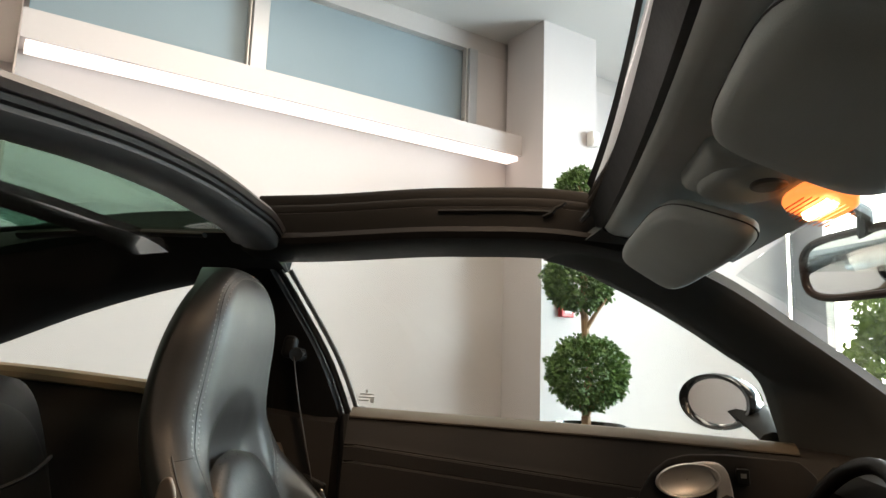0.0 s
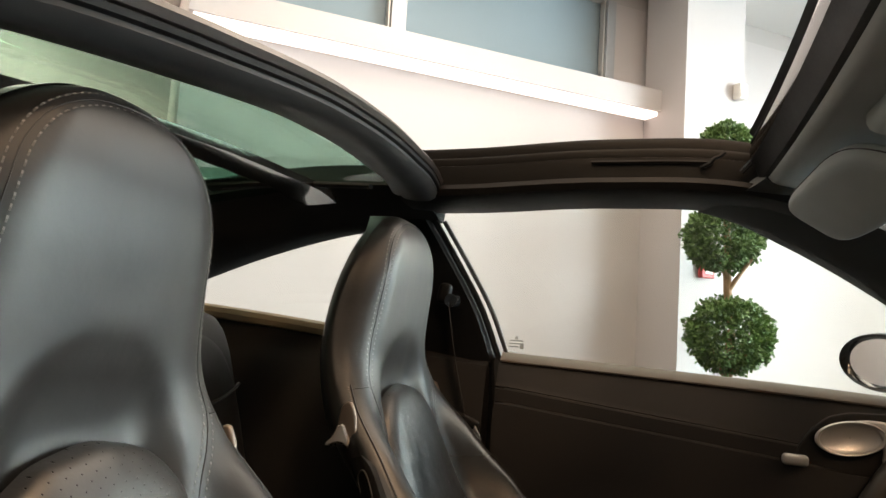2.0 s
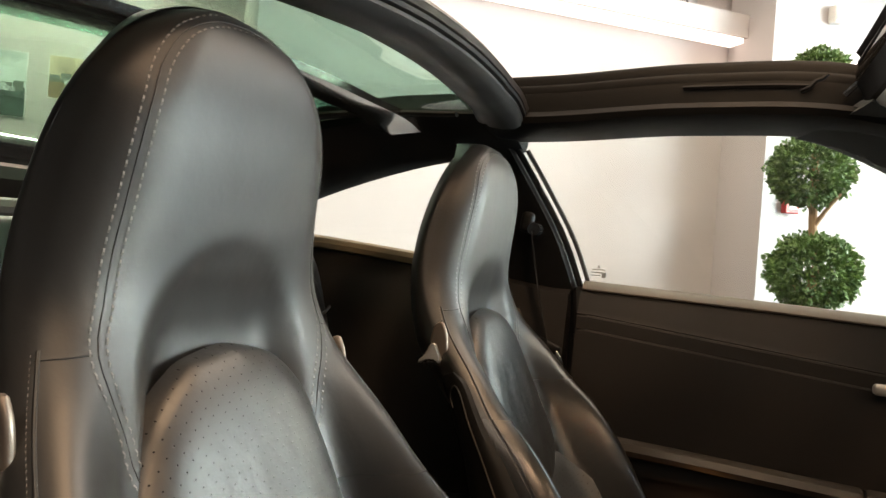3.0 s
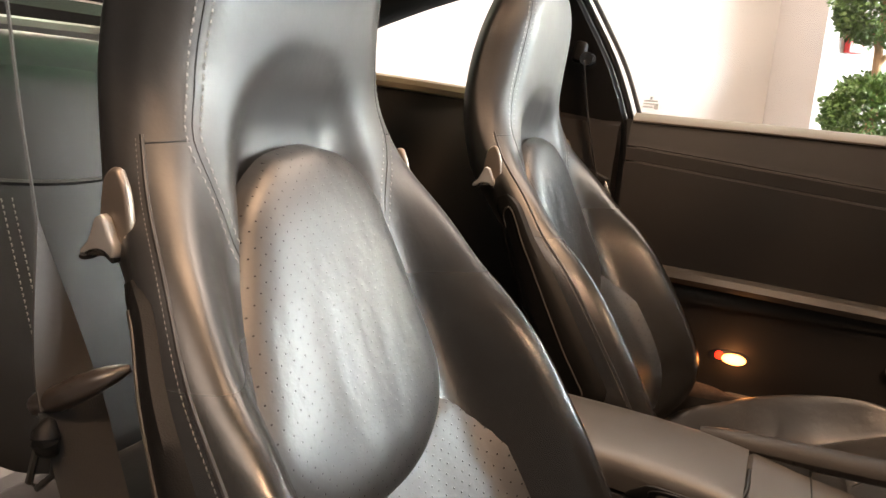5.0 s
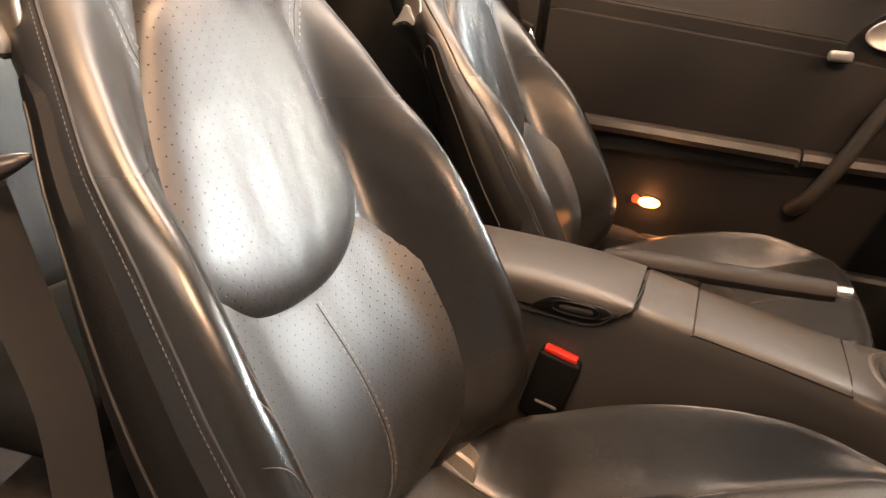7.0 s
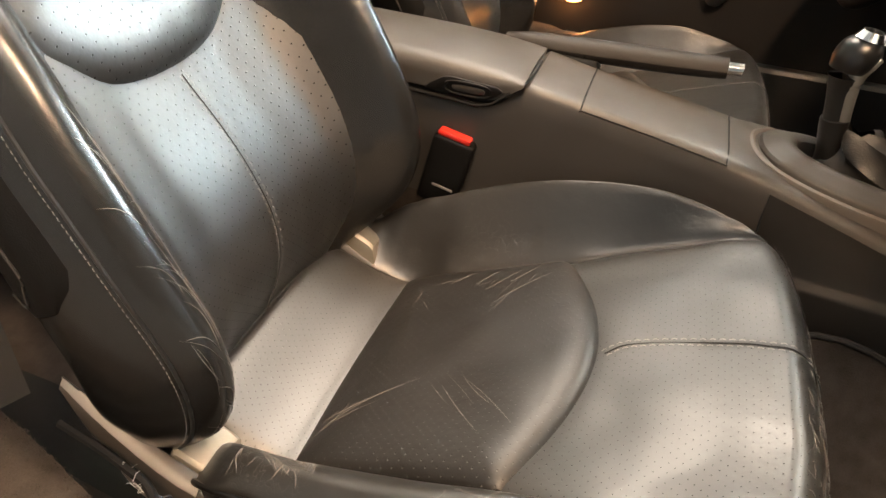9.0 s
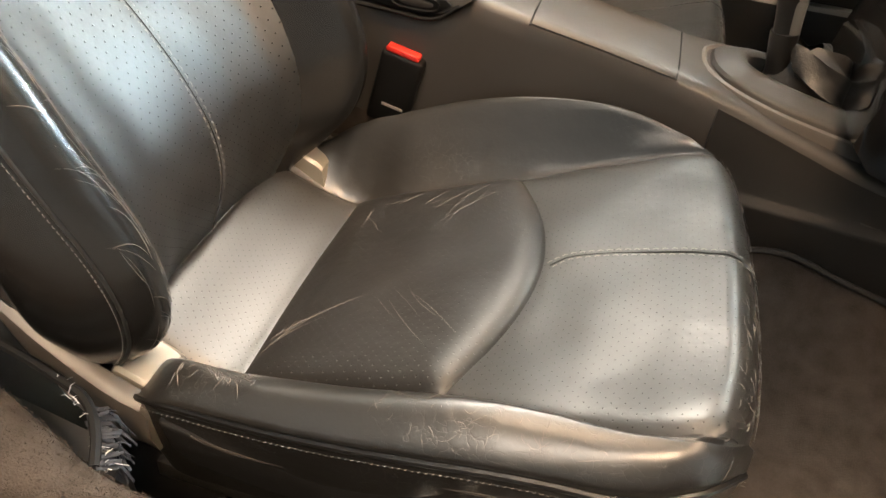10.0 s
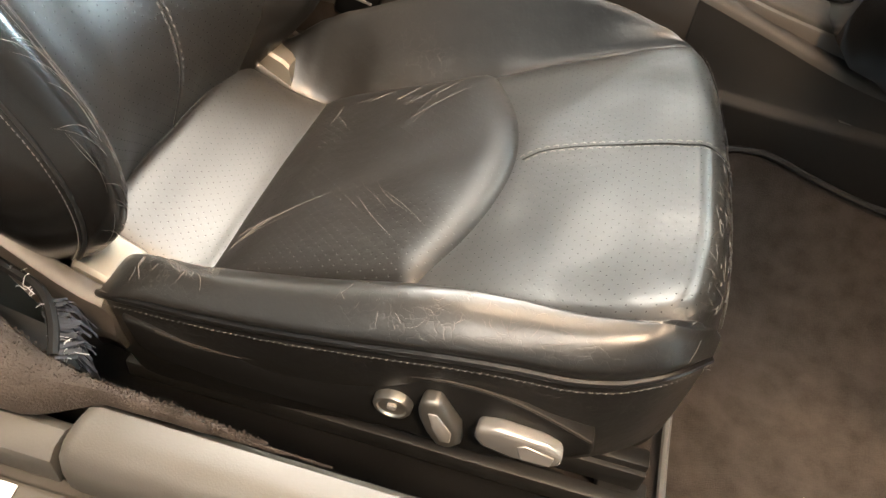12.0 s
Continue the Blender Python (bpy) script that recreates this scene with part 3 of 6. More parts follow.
def THICK(z):
    return float(np.interp(z, [.22, .5, .8, .95, 1.07], [.8, 1.05, 1.0, 1.0, .98])) * max(dome(z), .05)


LEAN_Y = spline([.22, .56, .70, .80, .88, 1.0, 1.2], [0, 0, .018, .036, .052, .058, .056])
BODY_V = np.array([0, .30, .50, .60, .70, .80, .88, .95, 1.0, 1.005, .985, .91, .74, .42, 0])
BODY_D = np.array([0, .000, .006, .020, .056, .088, .094, .070, .022, -.016, -.042, -.066, -.095, -.122, -.130])
# the shell narrows towards the back above the hinge
SLIM_V = np.array([0, .30, .50, .60, .70, .80, .88, .95, .985, .935, .86, .74, .56, .32, 0])
SLIM_D = np.array([0, .000, .006, .020, .056, .088, .094, .070, .034, .010, -.008, -.027, -.046, -.060, -.066])
HEAD_V = np.array([0, .30, .50, .62, .72, .81, .88, .94, .98, 1.0, .985, .91, .76, .42, 0])
HEAD_D = np.array([0, .000, -.001, -.002, -.005, -.010, -.018, -.030, -.045, -.056, -.068, -.082, -.098, -.114, -.12])
BLEND = spline([.22, .72, .80, .87, .93, 1.22], [0, 0, .12, .62, 1, 1])
FADE = spline([.22, .27, .33, .40, .50, .60, .66, .72, .80, .86, 1.22], [.1, .14, .42, .84, .96, 1.0, .90, .68, .42, .3, .3])


VSTEP = np.arange(0, 14.01, 0.25)
VIDX = np.arange(len(BODY_V))
BODY_F, BODY_DF, HEAD_F, HEAD_DF = (spline(VIDX, q)(VSTEP) for q in (BODY_V, BODY_D, HEAD_V, HEAD_D))
SLIM_F, SLIM_DF = spline(VIDX, SLIM_V)(VSTEP), spline(VIDX, SLIM_D)(VSTEP)


def back_row(z, scoop=1.0):
    """The backrest's section at height z, from the middle round to the back: arrays of x, y, z."""
    k = float(BLEND(z))
    slim = float(np.interp(z, [.36, .58, .70, .76, .80, .86], [0, .60, .80, .80, .60, .35]))
    wide, deep = BODY_F * (1 - slim) + SLIM_F * slim, BODY_DF * (1 - slim) + SLIM_DF * slim
    y = (wide * (1 - k) + HEAD_F * k) * WID(z)
    d = np.where(deep > 0, deep * (1 - k) * float(FADE(z)) + HEAD_DF * k, (deep * (1 - k) + HEAD_DF * k) * THICK(z))
    # hollow over the insert
    hw = .112 * math.sqrt(max(0.0004, 1 - ((z - .86) / .122) ** 2)) if z > .86 else .112
    fall = np.clip((1 - np.abs(y - .006) / hw) * 2.0, 0, 1)
    hollow = 0.040 * scoop * fall * fall * (3 - 2 * fall) * float(np.interp(z, [.80, .85, .90, .95, .985], [.2, .8, .62, .16, 0]))
    d = d - np.where(VSTEP < 6, hollow, 0)
    s = (float(XCB(z + .004)) - float(XCB(z - .004))) / .008
    q = math.sqrt(1 + s * s)
    return XC(z) + d / q, y, z - d * s / q * (1 if z < 1 else max(0, 1 - (z - 1) / .1))


def lookup(row_fn, limit, lean=None, step=0.002):
    """A quick finder of (sideways, along) -> point and normal over a surface of rows."""
    kept = {}

    def row(i):
        if i not in kept:
            a, y, b = row_fn(i * step)
            kept[i] = (np.maximum.accumulate(y[:limit]), a[:limit], b[:limit])
        return kept[i]

    def at(y, t):
        i = math.floor(t / step)
        f = t / step - i
        out = []
        for r in (row(i), row(i + 1)):
            out.append((np.interp(abs(y), r[0], r[1]), np.interp(abs(y), r[0], r[2])))
        return Vector((out[0][0] * (1 - f) + out[1][0] * f, SY + y + (float(lean(t)) if lean else 0), out[0][1] * (1 - f) + out[1][1] * f))
    return at


back_at = lookup(back_row, 33, LEAN_Y)
plain_at = lookup(lambda z: back_row(z, 0.0), 33, LEAN_Y)


def plain_surface(y, z):
    n = (plain_at(y + .006, z) - plain_at(y - .006, z)).cross(plain_at(y, z + .006) - plain_at(y, z - .006)).normalized()
    return plain_at(y, z), n if n.x > 0 else -n


def back_surface(y, z):
    n = (back_at(y + .006, z) - back_at(y - .006, z)).cross(back_at(y, z + .006) - back_at(y, z - .006)).normalized()
    return back_at(y, z), n if n.x > 0 else -n


CZ = spline([.22, .25, .294, .33, .36, .387, .45, .55, .66, .75, .80, .822, .84, .852, .858], [.306, .300, .284, .266, .255, .250, .278, .319, .362, .394, .414, .420, .407, .380, .352])
# half widths: inner bolster seam, crest, outer piping
SEAM_Y = spline([.22, .25, .294, .34, .387, .48, .544, .603, .67, .73, .80, .822, .842, .858], [.155, .160, .167, .172, .176, .173, .178, .184, .196, .202, .204, .200, .186, .158])
FAR_Y = spline([.22, .28, .345, .40, .70, .77, .81, .835, .858], [.190, .200, .222, .233, .233, .228, .217, .199, .168])
NEAR_Y = spline([.22, .31, .345, .38, .70, .77, .81, .835, .858], [.175, .180, .193, .207, .210, .213, .208, .195, .166])
FAR_OUT = spline([.22, .28, .345, .40, .70, .77, .81, .835, .858], [.205, .220, .242, .251, .251, .246, .232, .212, .178])
NEAR_OUT = spline([.22, .31, .335, .36, .40, .72, .775, .81, .835, .858], [.185, .205, .226, .238, .243, .243, .239, .229, .212, .180])
FAR_H = spline([.22, .28, .33, .359, .432, .52, .594, .652, .70, .74, .785, .815, .835, .85, .858], [.306, .300, .306, .328, .361, .398, .420, .430, .434, .431, .424, .418, .402, .384, .366])
NEAR_H = spline([.22, .30, .33, .352, .38, .441, .544, .611, .654, .696, .756, .794, .815, .835, .85, .858], [.300, .284, .288, .312, .332, .350, .374, .391, .398, .402, .408, .413, .413, .403, .388, .372])
PIPE_Z = spline([.22, .30, .358, .41, .461, .51, .557, .602, .645, .687, .728, .768, .80, .835, .858], [.225, .262, .307, .320, .330, .339, .348, .356, .362, .366, .368, .369, .371, .372, .362])
CIDX = np.arange(14)
CSTEP = np.arange(0, 13.01, 0.25)


def cushion_row(x, worn=False):
    """The cushion's half section at x: middle, seam groove, bolster crest, piping, skirt; worn: the flattened side by the door."""
    cz, p, s = float(CZ(x)), float(PIPE_Z(x)), float(SEAM_Y(x))
    c, o, h = (float(f(x)) for f in ((NEAR_Y, NEAR_OUT, NEAR_H) if worn else (FAR_Y, FAR_OUT, FAR_H)))
    rise = ((.28, .42), (.62, .84)) if worn else ((.35, .22), (.70, .64))
    sect = [(0, cz), (.35 * s, cz), (.68 * s, cz), (.92 * s, cz + .001), (s, cz - .005)]
    sect += [(s + k * (c - s), cz + q * (h - cz)) for k, q in rise]
    sect += [(c, h), (c + .55 * (o - c), h - .16 * (h - p)), (o + .002, p + .42 * (h - p)), (o, p), (o - .001, p - .03), (o - .006, p - .08), (o - .018, p - .14)]
    y, z = (spline(CIDX, [q[k] for q in sect])(CSTEP) for k in (0, 1))
    return x - 0.040 * max(0, (x - .60) / .27) * (np.abs(y) / .24) ** 3, y, z


cushion_far, cushion_near = lookup(cushion_row, 41), lookup(lambda x: cushion_row(x, True), 41)


def cushion_at(y, x):
    return cushion_far(y, x) if y > 0 else cushion_near(y, x)


def cushion_surface(x, y):
    n = (cushion_at(y, x + .006) - cushion_at(y, x - .006)).cross(cushion_at(y + .006, x) - cushion_at(y - .006, x)).normalized()
    return cushion_at(y, x), n if n.z > 0 else -n


def both_sides(row, shift=0.0, near=None):
    x, y, z = near or row
    left = [Vector((x[k], SY + shift - y[k], z[k])) for k in range(len(x) - 1, 0, -1)]
    x, y, z = row
    return left + [Vector((x[k], SY + shift + y[k], z[k])) for k in range(len(x))]


def build_seat():
    seat = thing("sports_seat", (0, SY, 0), "black leather sports seat with integrated headrest and grey stitching", "car seat", "front seats")
    # backrest with headrest in one cover
    zs = list(np.linspace(.215, 1.11, 96)) + list(TOPZ - (TOPZ - 1.115) * np.linspace(1, 0, 20) ** 2)
    rows = [both_sides(back_row(z), float(LEAN_Y(z))) for z in zs]
    part("backrest", fixed(grid(rows, caps=True)), LEATHER_BACK, seat)
    # oval perforated insert
    def drape(y, z):
        # the hide hangs in soft upright folds over the lower half
        low = min(1, max(0, (.84 - z) / .12))
        return .0014 * low * noise.noise((y * 22 + 3, z * 7, 1.5)) + .0007 * noise.noise((y * 46, z * 20, 7.1))
    half = spline([.657, .68, .70, .75, .80, .848, .868, .880, .888], [.143, .142, .140, .133, .120, .098, .074, .050, .010])
    up = [(float(half(z)), z) for z in np.concatenate((np.linspace(.657, .86, 24), .888 - .028 * np.linspace(1, 0, 14)[1:] ** 1.6))]
    low = [(math.copysign(.143 * abs(math.cos(a)) ** .83, -math.cos(a)), .657 - .085 * math.sin(a) ** .83) for a in np.linspace(0, math.pi, 41)]
    outline = up + [(-y, z) for y, z in reversed(up)] + low[1:-1]
    part("backrest_insert", patch(outline, (0, .71), plain_surface, lambda r: -0.016 + 0.034 * (1 - r ** 7) ** 0.5 + .004 * (1 - r * r), 96, 40, drape), LEATHER_INSERT, seat, "perforated black leather")
    # lumbar panel below it
    lum = [(y, .580 + .045 * (abs(y) / .139) ** 1.8) for y in np.linspace(-.130, .130, 30)]
    lum = lum + [(.150, .59), (.166, .55), (.166, .48), (.160, .42), (.155, .37), (.14, .30), (.125, .25)] + [(-.125, .25), (-.14, .30), (-.155, .37), (-.160, .42), (-.166, .48), (-.166, .55), (-.150, .59)]
    part("lumbar_panel", patch(lum, (0, .43), back_surface, lambda r: -0.001 + 0.005 * (1 - r ** 30)), LEATHER_LUMBAR, seat, "perforated black leather")
    # seams and thread of the backrest
    seam, thread = bmesh.new(), bmesh.new()

    def sew(points, surface, offsets=(-.0035, .0035), groove=True, lift=0.0006, over=0.0, gap=.0032):
        pn = [surface(*p) for p in resample(points, max(12, len(points) * 8), close=False)]
        line = [p + n * over for p, n in pn]
        nn = [n for p, n in pn]
        if groove:
            tube(line, 0.0008, 5, bm=seam)
        for o in offsets:
            side = [((line[min(i + 1, len(line) - 1)] - line[max(i - 1, 0)]).cross(nn[i])).normalized() for i in range(len(line))]
            stitches([p + s * o + n * .0004 for p, s, n in zip(line, side, nn)], nn, bm=thread, lift=lift, gap=gap, width=.0008, length=.0056)
    for m in (-1, 1):
        arch = [(m * .108, .790), (m * .116, .80), (m * .127, .83), (m * .140, .862), (m * .1475, .893), (m * .139, .93), (m * .134, .97), (m * .129, 1.01), (m * .125, 1.05), (m * .119, 1.09), (m * .109, 1.125), (m * .086, 1.155), (m * .055, 1.173), (m * .025, 1.181), (0, 1.183)]
        sew(smooth_line(arch, 40), back_surface, offsets=(-.007, .007))
        sew([(m * .152, .893), (m * .170, .893), (m * .184, .894)], back_surface, offsets=())
    sew(smooth_line([(.008, .566), (.013, .53), (.016, .49), (.015, .45), (.012, .40), (.008, .34), (.004, .28)], 24), back_surface, offsets=(-.0045, .0045), over=.0058)
    for m in (-1, 1):
        zz = np.linspace(.30, .90, 60)
        edge = [Vector((r[0][28], SY + float(LEAN_Y(z)) + m * r[1][28], r[2][28])) for z, r in zip(zz, map(back_row, zz))]
        nn = [Vector((.7, m * .7, 0)).normalized()] * 60
        tube(edge, 0.0018, 6, bm=seam)
        stitches([p + Vector((-.0035, m * .0032, 0)) for p in edge], nn, bm=thread, width=.0003, length=.0032, gap=.0017)
    part("backrest_seam", seam, SEAM, seat)
    tagged(part("backrest_stitching", thread, THREAD_DARK, seat, "grey thread", smooth=False), kind="stuff")

    # cushion
    xs = list(np.linspace(.265, .82, 112)) + list(.858 - .038 * np.linspace(1, 0, 18)[1:] ** 1.6)
    rows = [both_sides(cushion_row(x), 0.0, cushion_row(x, True)) for x in xs]
    rows.insert(0, [Vector((p.x - .004, p.y, p.z - .012)) for p in rows[0]])
    rows.insert(0, [Vector((p.x - .002, SY + (p.y - SY) * .97, .15)) for p in rows[0]])
    last = rows[-1]
    for k in range(1, 6):
        rows.append([Vector((p.x - .004 * k * k, SY + (p.y - SY) * (1 - .012 * k), p.z - .026 * k)) for p in last])
    # soft folds and a dent in the inner bolster
    for r in rows:
        for p in r:
            if p.y - SY > .150 and p.z > .24:
                fade = min(1, (p.y - SY - .150) / .03)
                for fx, lean, depth, width in ((.352, .25, .0014, .007), (.374, .16, .0020, .009), (.412, .06, .0010, .014)):
                    p.z -= depth * fade * math.exp(-((p.x - fx - lean * (p.z - .31)) / width) ** 2)
                p.z -= .003 * math.exp(-((p.x - .546) / .008) ** 2 - ((p.y - SY - .205) / .008) ** 2)
    part("cushion", fixed(grid(rows)), LEATHER_WORN, seat, "creased and worn black leather")

    def seam_y(x):
        return float(SEAM_Y(x))

    def arc_x(y):
        return .658 - .056 * (abs(y) / .181) ** 1.9
    front = [(arc_x(y), y) for y in np.linspace(-.177, .177, 40)]
    sides = [(x, seam_y(x) - .004) for x in np.linspace(.59, .41, 10)]
    outline = front + sides + [(.394 - .006 * math.cos(y / .17 * 1.5), y) for y in np.linspace(.168, -.168, 14)] + [(x, -y) for x, y in reversed(sides)]

    def insert_lift(r):
        return -0.008 + 0.025 * (1 - r ** 9) ** .5
    part("cushion_insert", patch(outline, (.52, 0), cushion_surface, insert_lift, 96, 36, lambda x, y: .0022 * noise.noise((x * 16, y * 16, 2.2))), LEATHER_CREASED, seat, "creased perforated black leather")
    sides = [(x, seam_y(x) - .005) for x in np.linspace(.385, .275, 8)]
    rear = [(.402, y) for y in np.linspace(-.170, .170, 16)] + sides + [(x, -y) for x, y in reversed(sides)]
    part("cushion_rear_panel", patch(rear, (.335, 0), cushion_surface, lambda r: -0.003 + 0.010 * (1 - r ** 14) ** .7), LEATHER_PANEL, seat, "perforated black leather")
    sides = [(x, seam_y(x) - .003) for x in np.linspace(.61, .826, 14)]
    frontp = [(arc_x(y) - .012, y) for y in np.linspace(-.178, .178, 30)] + sides + [(.846, y) for y in np.linspace(.150, -.150, 14)] + [(x, -y) for x, y in reversed(sides)]
    part("cushion_front_panel", patch(frontp, (.72, 0), cushion_surface, lambda r: .0006 + 0.003 * (1 - r ** 6), 96, 30, lambda x, y: .0026 * noise.noise((x * 15 + 4, y * 13, .4))), LEATHER_HOLES, seat, "perforated black leather")
    seam, thread = bmesh.new(), bmesh.new()
    sew(smooth_line([(.662, 0.0), (.676, .012), (.70, .017), (.744, .018), (.79, .013), (.825, .004), (.846, -.008)], 24), cushion_surface, offsets=(-.0045, .0045), over=.0038)
    for m in (-1, 1):
        sew(smooth_line([(x, m * seam_y(x)) for x in (.275, .30, .34, .387, .43, .48, .544, .603, .67, .73, .80, .822, .838)], 30), cushion_surface, offsets=())
        edge = [Vector((r[0][40], SY + m * r[1][40], r[2][40])) for r in (cushion_row(x, m < 0) for x in np.linspace(.335, .857, 60))]
        part("piping", tube([p + Vector((0, m * .0016, .001)) for p in edge], 0.0034, 8), LEATHER, seat)
        tube([p + Vector((0, -m * .001, -.0042)) for p in edge], 0.0022, 6, bm=seam)
        stitches([p + Vector((0, m * .0042, -.0068)) for p in edge], [Vector((0, m, .2))] * 60, bm=thread, width=.00042, length=.0036, gap=.0018)
    ring = [p for p in resample(outline, 90)]
    tube([cushion_surface(*p)[0] for p in ring], .0014, 5, bm=seam, close=True)
    part("cushion_seam", seam, SEAM, seat)
    rnd = random.Random(31)
    ang = np.array([math.atan2(y, x - .52) for x, y in ring])
    far = np.array([math.hypot(x - .52, y) for x, y in ring])
    order = np.argsort(ang)

    def on_insert(x, y):
        q, nn = cushion_surface(x, y)
        r = min(.97, math.hypot(x - .52, y) / float(np.interp(math.atan2(y, x - .52), ang[order], far[order], period=2 * math.pi)))
        return q + nn * (insert_lift(r) + .0022 * noise.noise((x * 16, y * 16, 2.2)) * (1 - r ** 4)), nn

    def crease(bm, surface, p, q, bend, radius, lift=.0002):
        """One fine worn line over a surface from p to q, bowed sideways."""
        (a, b), (c, d) = p, q
        pts = []
        for k in range(7):
            f = k / 6
            o = bend * math.sin(f * math.pi)
            pt, nn = surface(a + (c - a) * f - (d - b) * o, b + (d - b) * f + (c - a) * o)
            pts.append(pt + nn * lift)
        tube(pts, [radius * v for v in (.25, .7, .9, 1, .9, .6, .2)], 4, .5, bm=bm)
    lines = bmesh.new()
    for p, q, bend in (((.405, -.130), (.495, -.050), .05), ((.412, -.105), (.452, -.078), -.04), ((.535, .075), (.590, .135), .03), ((.520, .105), (.556, .150), .02), ((.505, .120), (.530, .155), .02), ((.545, .120), (.575, .158), -.02),
                       ((.435, .105), (.462, .070), .03), ((.520, -.060), (.575, -.125), -.02), ((.540, -.050), (.600, -.110), .02), ((.470, .125), (.498, .150), .03)):
        crease(lines, on_insert, p, q, bend, .00042)
        for _ in range(2):
            j = [rnd.gauss(0, .008) for _ in range(4)]
            crease(lines, on_insert, (p[0] + j[0], p[1] + j[1]), ((p[0] + q[0]) / 2 + j[2], (p[1] + q[1]) / 2 + j[3]), rnd.gauss(0, .03), .00026)
    for _ in range(46):
        x, y = rnd.uniform(.365, .455), -rnd.uniform(.196, .222)
        crease(lines, cushion_surface, (x, y), (x + rnd.uniform(-.006, .022), y - rnd.uniform(.006, .018)), rnd.gauss(.1, .1), rnd.uniform(.00025, .0006))
    for _ in range(70):
        x, y = rnd.uniform(.56, .76), -rnd.uniform(.205, .236)
        crease(lines, cushion_surface, (x, y), (x + rnd.gauss(0, .008), y + rnd.gauss(0, .006)), rnd.gauss(0, .15), rnd.uniform(.0002, .00035))
    for _ in range(210):
        x, y = rnd.uniform(.826, .852), rnd.uniform(-.20, .19)
        if y > 0 and rnd.random() < .35:
            continue
        crease(lines, cushion_surface, (x, y), (min(.856, x + rnd.gauss(.002, .008)), y + rnd.gauss(0, .010)), rnd.gauss(0, .12), rnd.uniform(.00025, .0005), .0028)
    tagged(part("cushion_crease", lines, CREASE, seat, "fine pale worn creases"), kind="stuff")
    lines = bmesh.new()
    for _ in range(64):
        y, z = -rnd.uniform(.168, .236), rnd.uniform(.335, .56)
        crease(lines, back_surface, (y, z), (y + rnd.uniform(.004, .022), z - rnd.uniform(.010, .034)), rnd.gauss(.12, .08), rnd.uniform(.00025, .00055))
    for _ in range(16):
        y, z = -rnd.uniform(.178, .228), rnd.uniform(.44, .60)
        crease(lines, back_surface, (y, z), (y + rnd.uniform(.0, .028), z - rnd.uniform(.05, .11)), rnd.gauss(.12, .05), rnd.uniform(.0003, .0005))
    tagged(part("bolster_crease", lines, CREASE, seat, "fine pale worn creases"), kind="stuff")
    tagged(part("cushion_stitching", thread, THREAD, seat, "light grey thread", smooth=False), kind="stuff")

    for m in (-1, 1):
        # recliner hinge: satin block and the arm sweeping up behind it
        def side(x, y, z):
            return (x, SY + m * y, z)

        def tucked(x, y, z):
            return (x - .012, SY + m * (y + .004), z - .009) if m > 0 else (x, SY + m * y, z)
        hinge = part("hinge_cover", loft_rows([[tucked(x, y, z - d) for y, d in ((.172, .040), (.172, .004), (.176, 0), (.216, .002), (.220, .006), (.220, .040))] for x, z in ((.308, .308), (.312, .314), (.316, .3145), (.344, .3015), (.350, .296), (.352, .278))]), CHAMPAGNE, seat, "pale satin champagne plastic hinge cover")
        rows = []
        for x, z, yo, h in ((.352, .284, .238, .06), (.347, .295, .240, .06), (.330, .303, .241, .065), (.311, .312, .240, .075), (.288, .324, .238, .082), (.267, .337, .236, .08), (.248, .350, .234, .065), (.230, .362, .231, .045), (.214, .372, .228, .015)):
            rows.append([side(x, y, z - d) for y, d in ((.2215, h), (.2215, .004), (.224, 0), (yo - .006, .001), (yo, .006), (yo + .002, h * .6), (yo - .004, h))])
        part("hinge_arm", loft_rows(rows), SATIN_TRIM, hinge, "grey-brown satin arm running up beside the backrest")
        part("lock_hole", tube([side(.309, .180, .318), side(.312, .178, .316)], .004, 10), RUBBER, hinge)
        # lower side shield
        shield = part("side_shield", prism([(.368, .293), (.43, .280), (.519, .293), (.565, .309), (.611, .322), (.65, .331), (.684, .332), (.715, .326), (.747, .314), (.772, .303), (.776, .288), (.74, .252), (.69, .239), (.627, .240), (.567, .237), (.465, .234), (.40, .240), (.376, .255)], m * .020, "y", SY + m * .226, .004, 3), SHIELD, seat)
        part("shield_edge", tube([side(x, .2455, z) for x, z in smooth_line([(.40, .286), (.43, .281), (.519, .294), (.565, .310), (.611, .323), (.65, .332), (.684, .333), (.715, .327), (.747, .315), (.770, .305)], 40)], .0013, 6), PLASTIC_GREY, shield)
    # shoulder release levers
    for m in (-1, 1):
        y = SY + .040 + m * .2065
        oval = smooth_line([(0.0488, 0.8763), (0.0406, 0.8710), (0.0340, 0.8524), (0.0328, 0.8340), (0.0398, 0.8162), (0.0503, 0.8050), (0.0595, 0.8083), (0.0642, 0.8193), (0.0640, 0.8394), (0.0597, 0.8627), (0.0542, 0.8740)], 44).tolist()
        esc = part("release_escutcheon", prism(oval, m * .0085, "y", y - m * .006, .004, 4), BRONZE, seat, "satin bronze-grey oval escutcheon")
        fin = smooth_line([(0.0422, 0.8409), (0.0372, 0.8389), (0.0320, 0.8289), (0.0254, 0.8178), (0.0180, 0.8106), (0.0174, 0.8063), (0.0236, 0.8058), (0.0336, 0.8109), (0.0440, 0.8122), (0.0547, 0.8084), (0.0568, 0.8161), (0.0520, 0.8260), (0.0467, 0.8384)], 44).tolist()
        part("release_lever", prism(fin, m * .0095, "y", y + m * .0005, .003, 4), BRIGHT, esc, "bright silver fin-shaped lever")
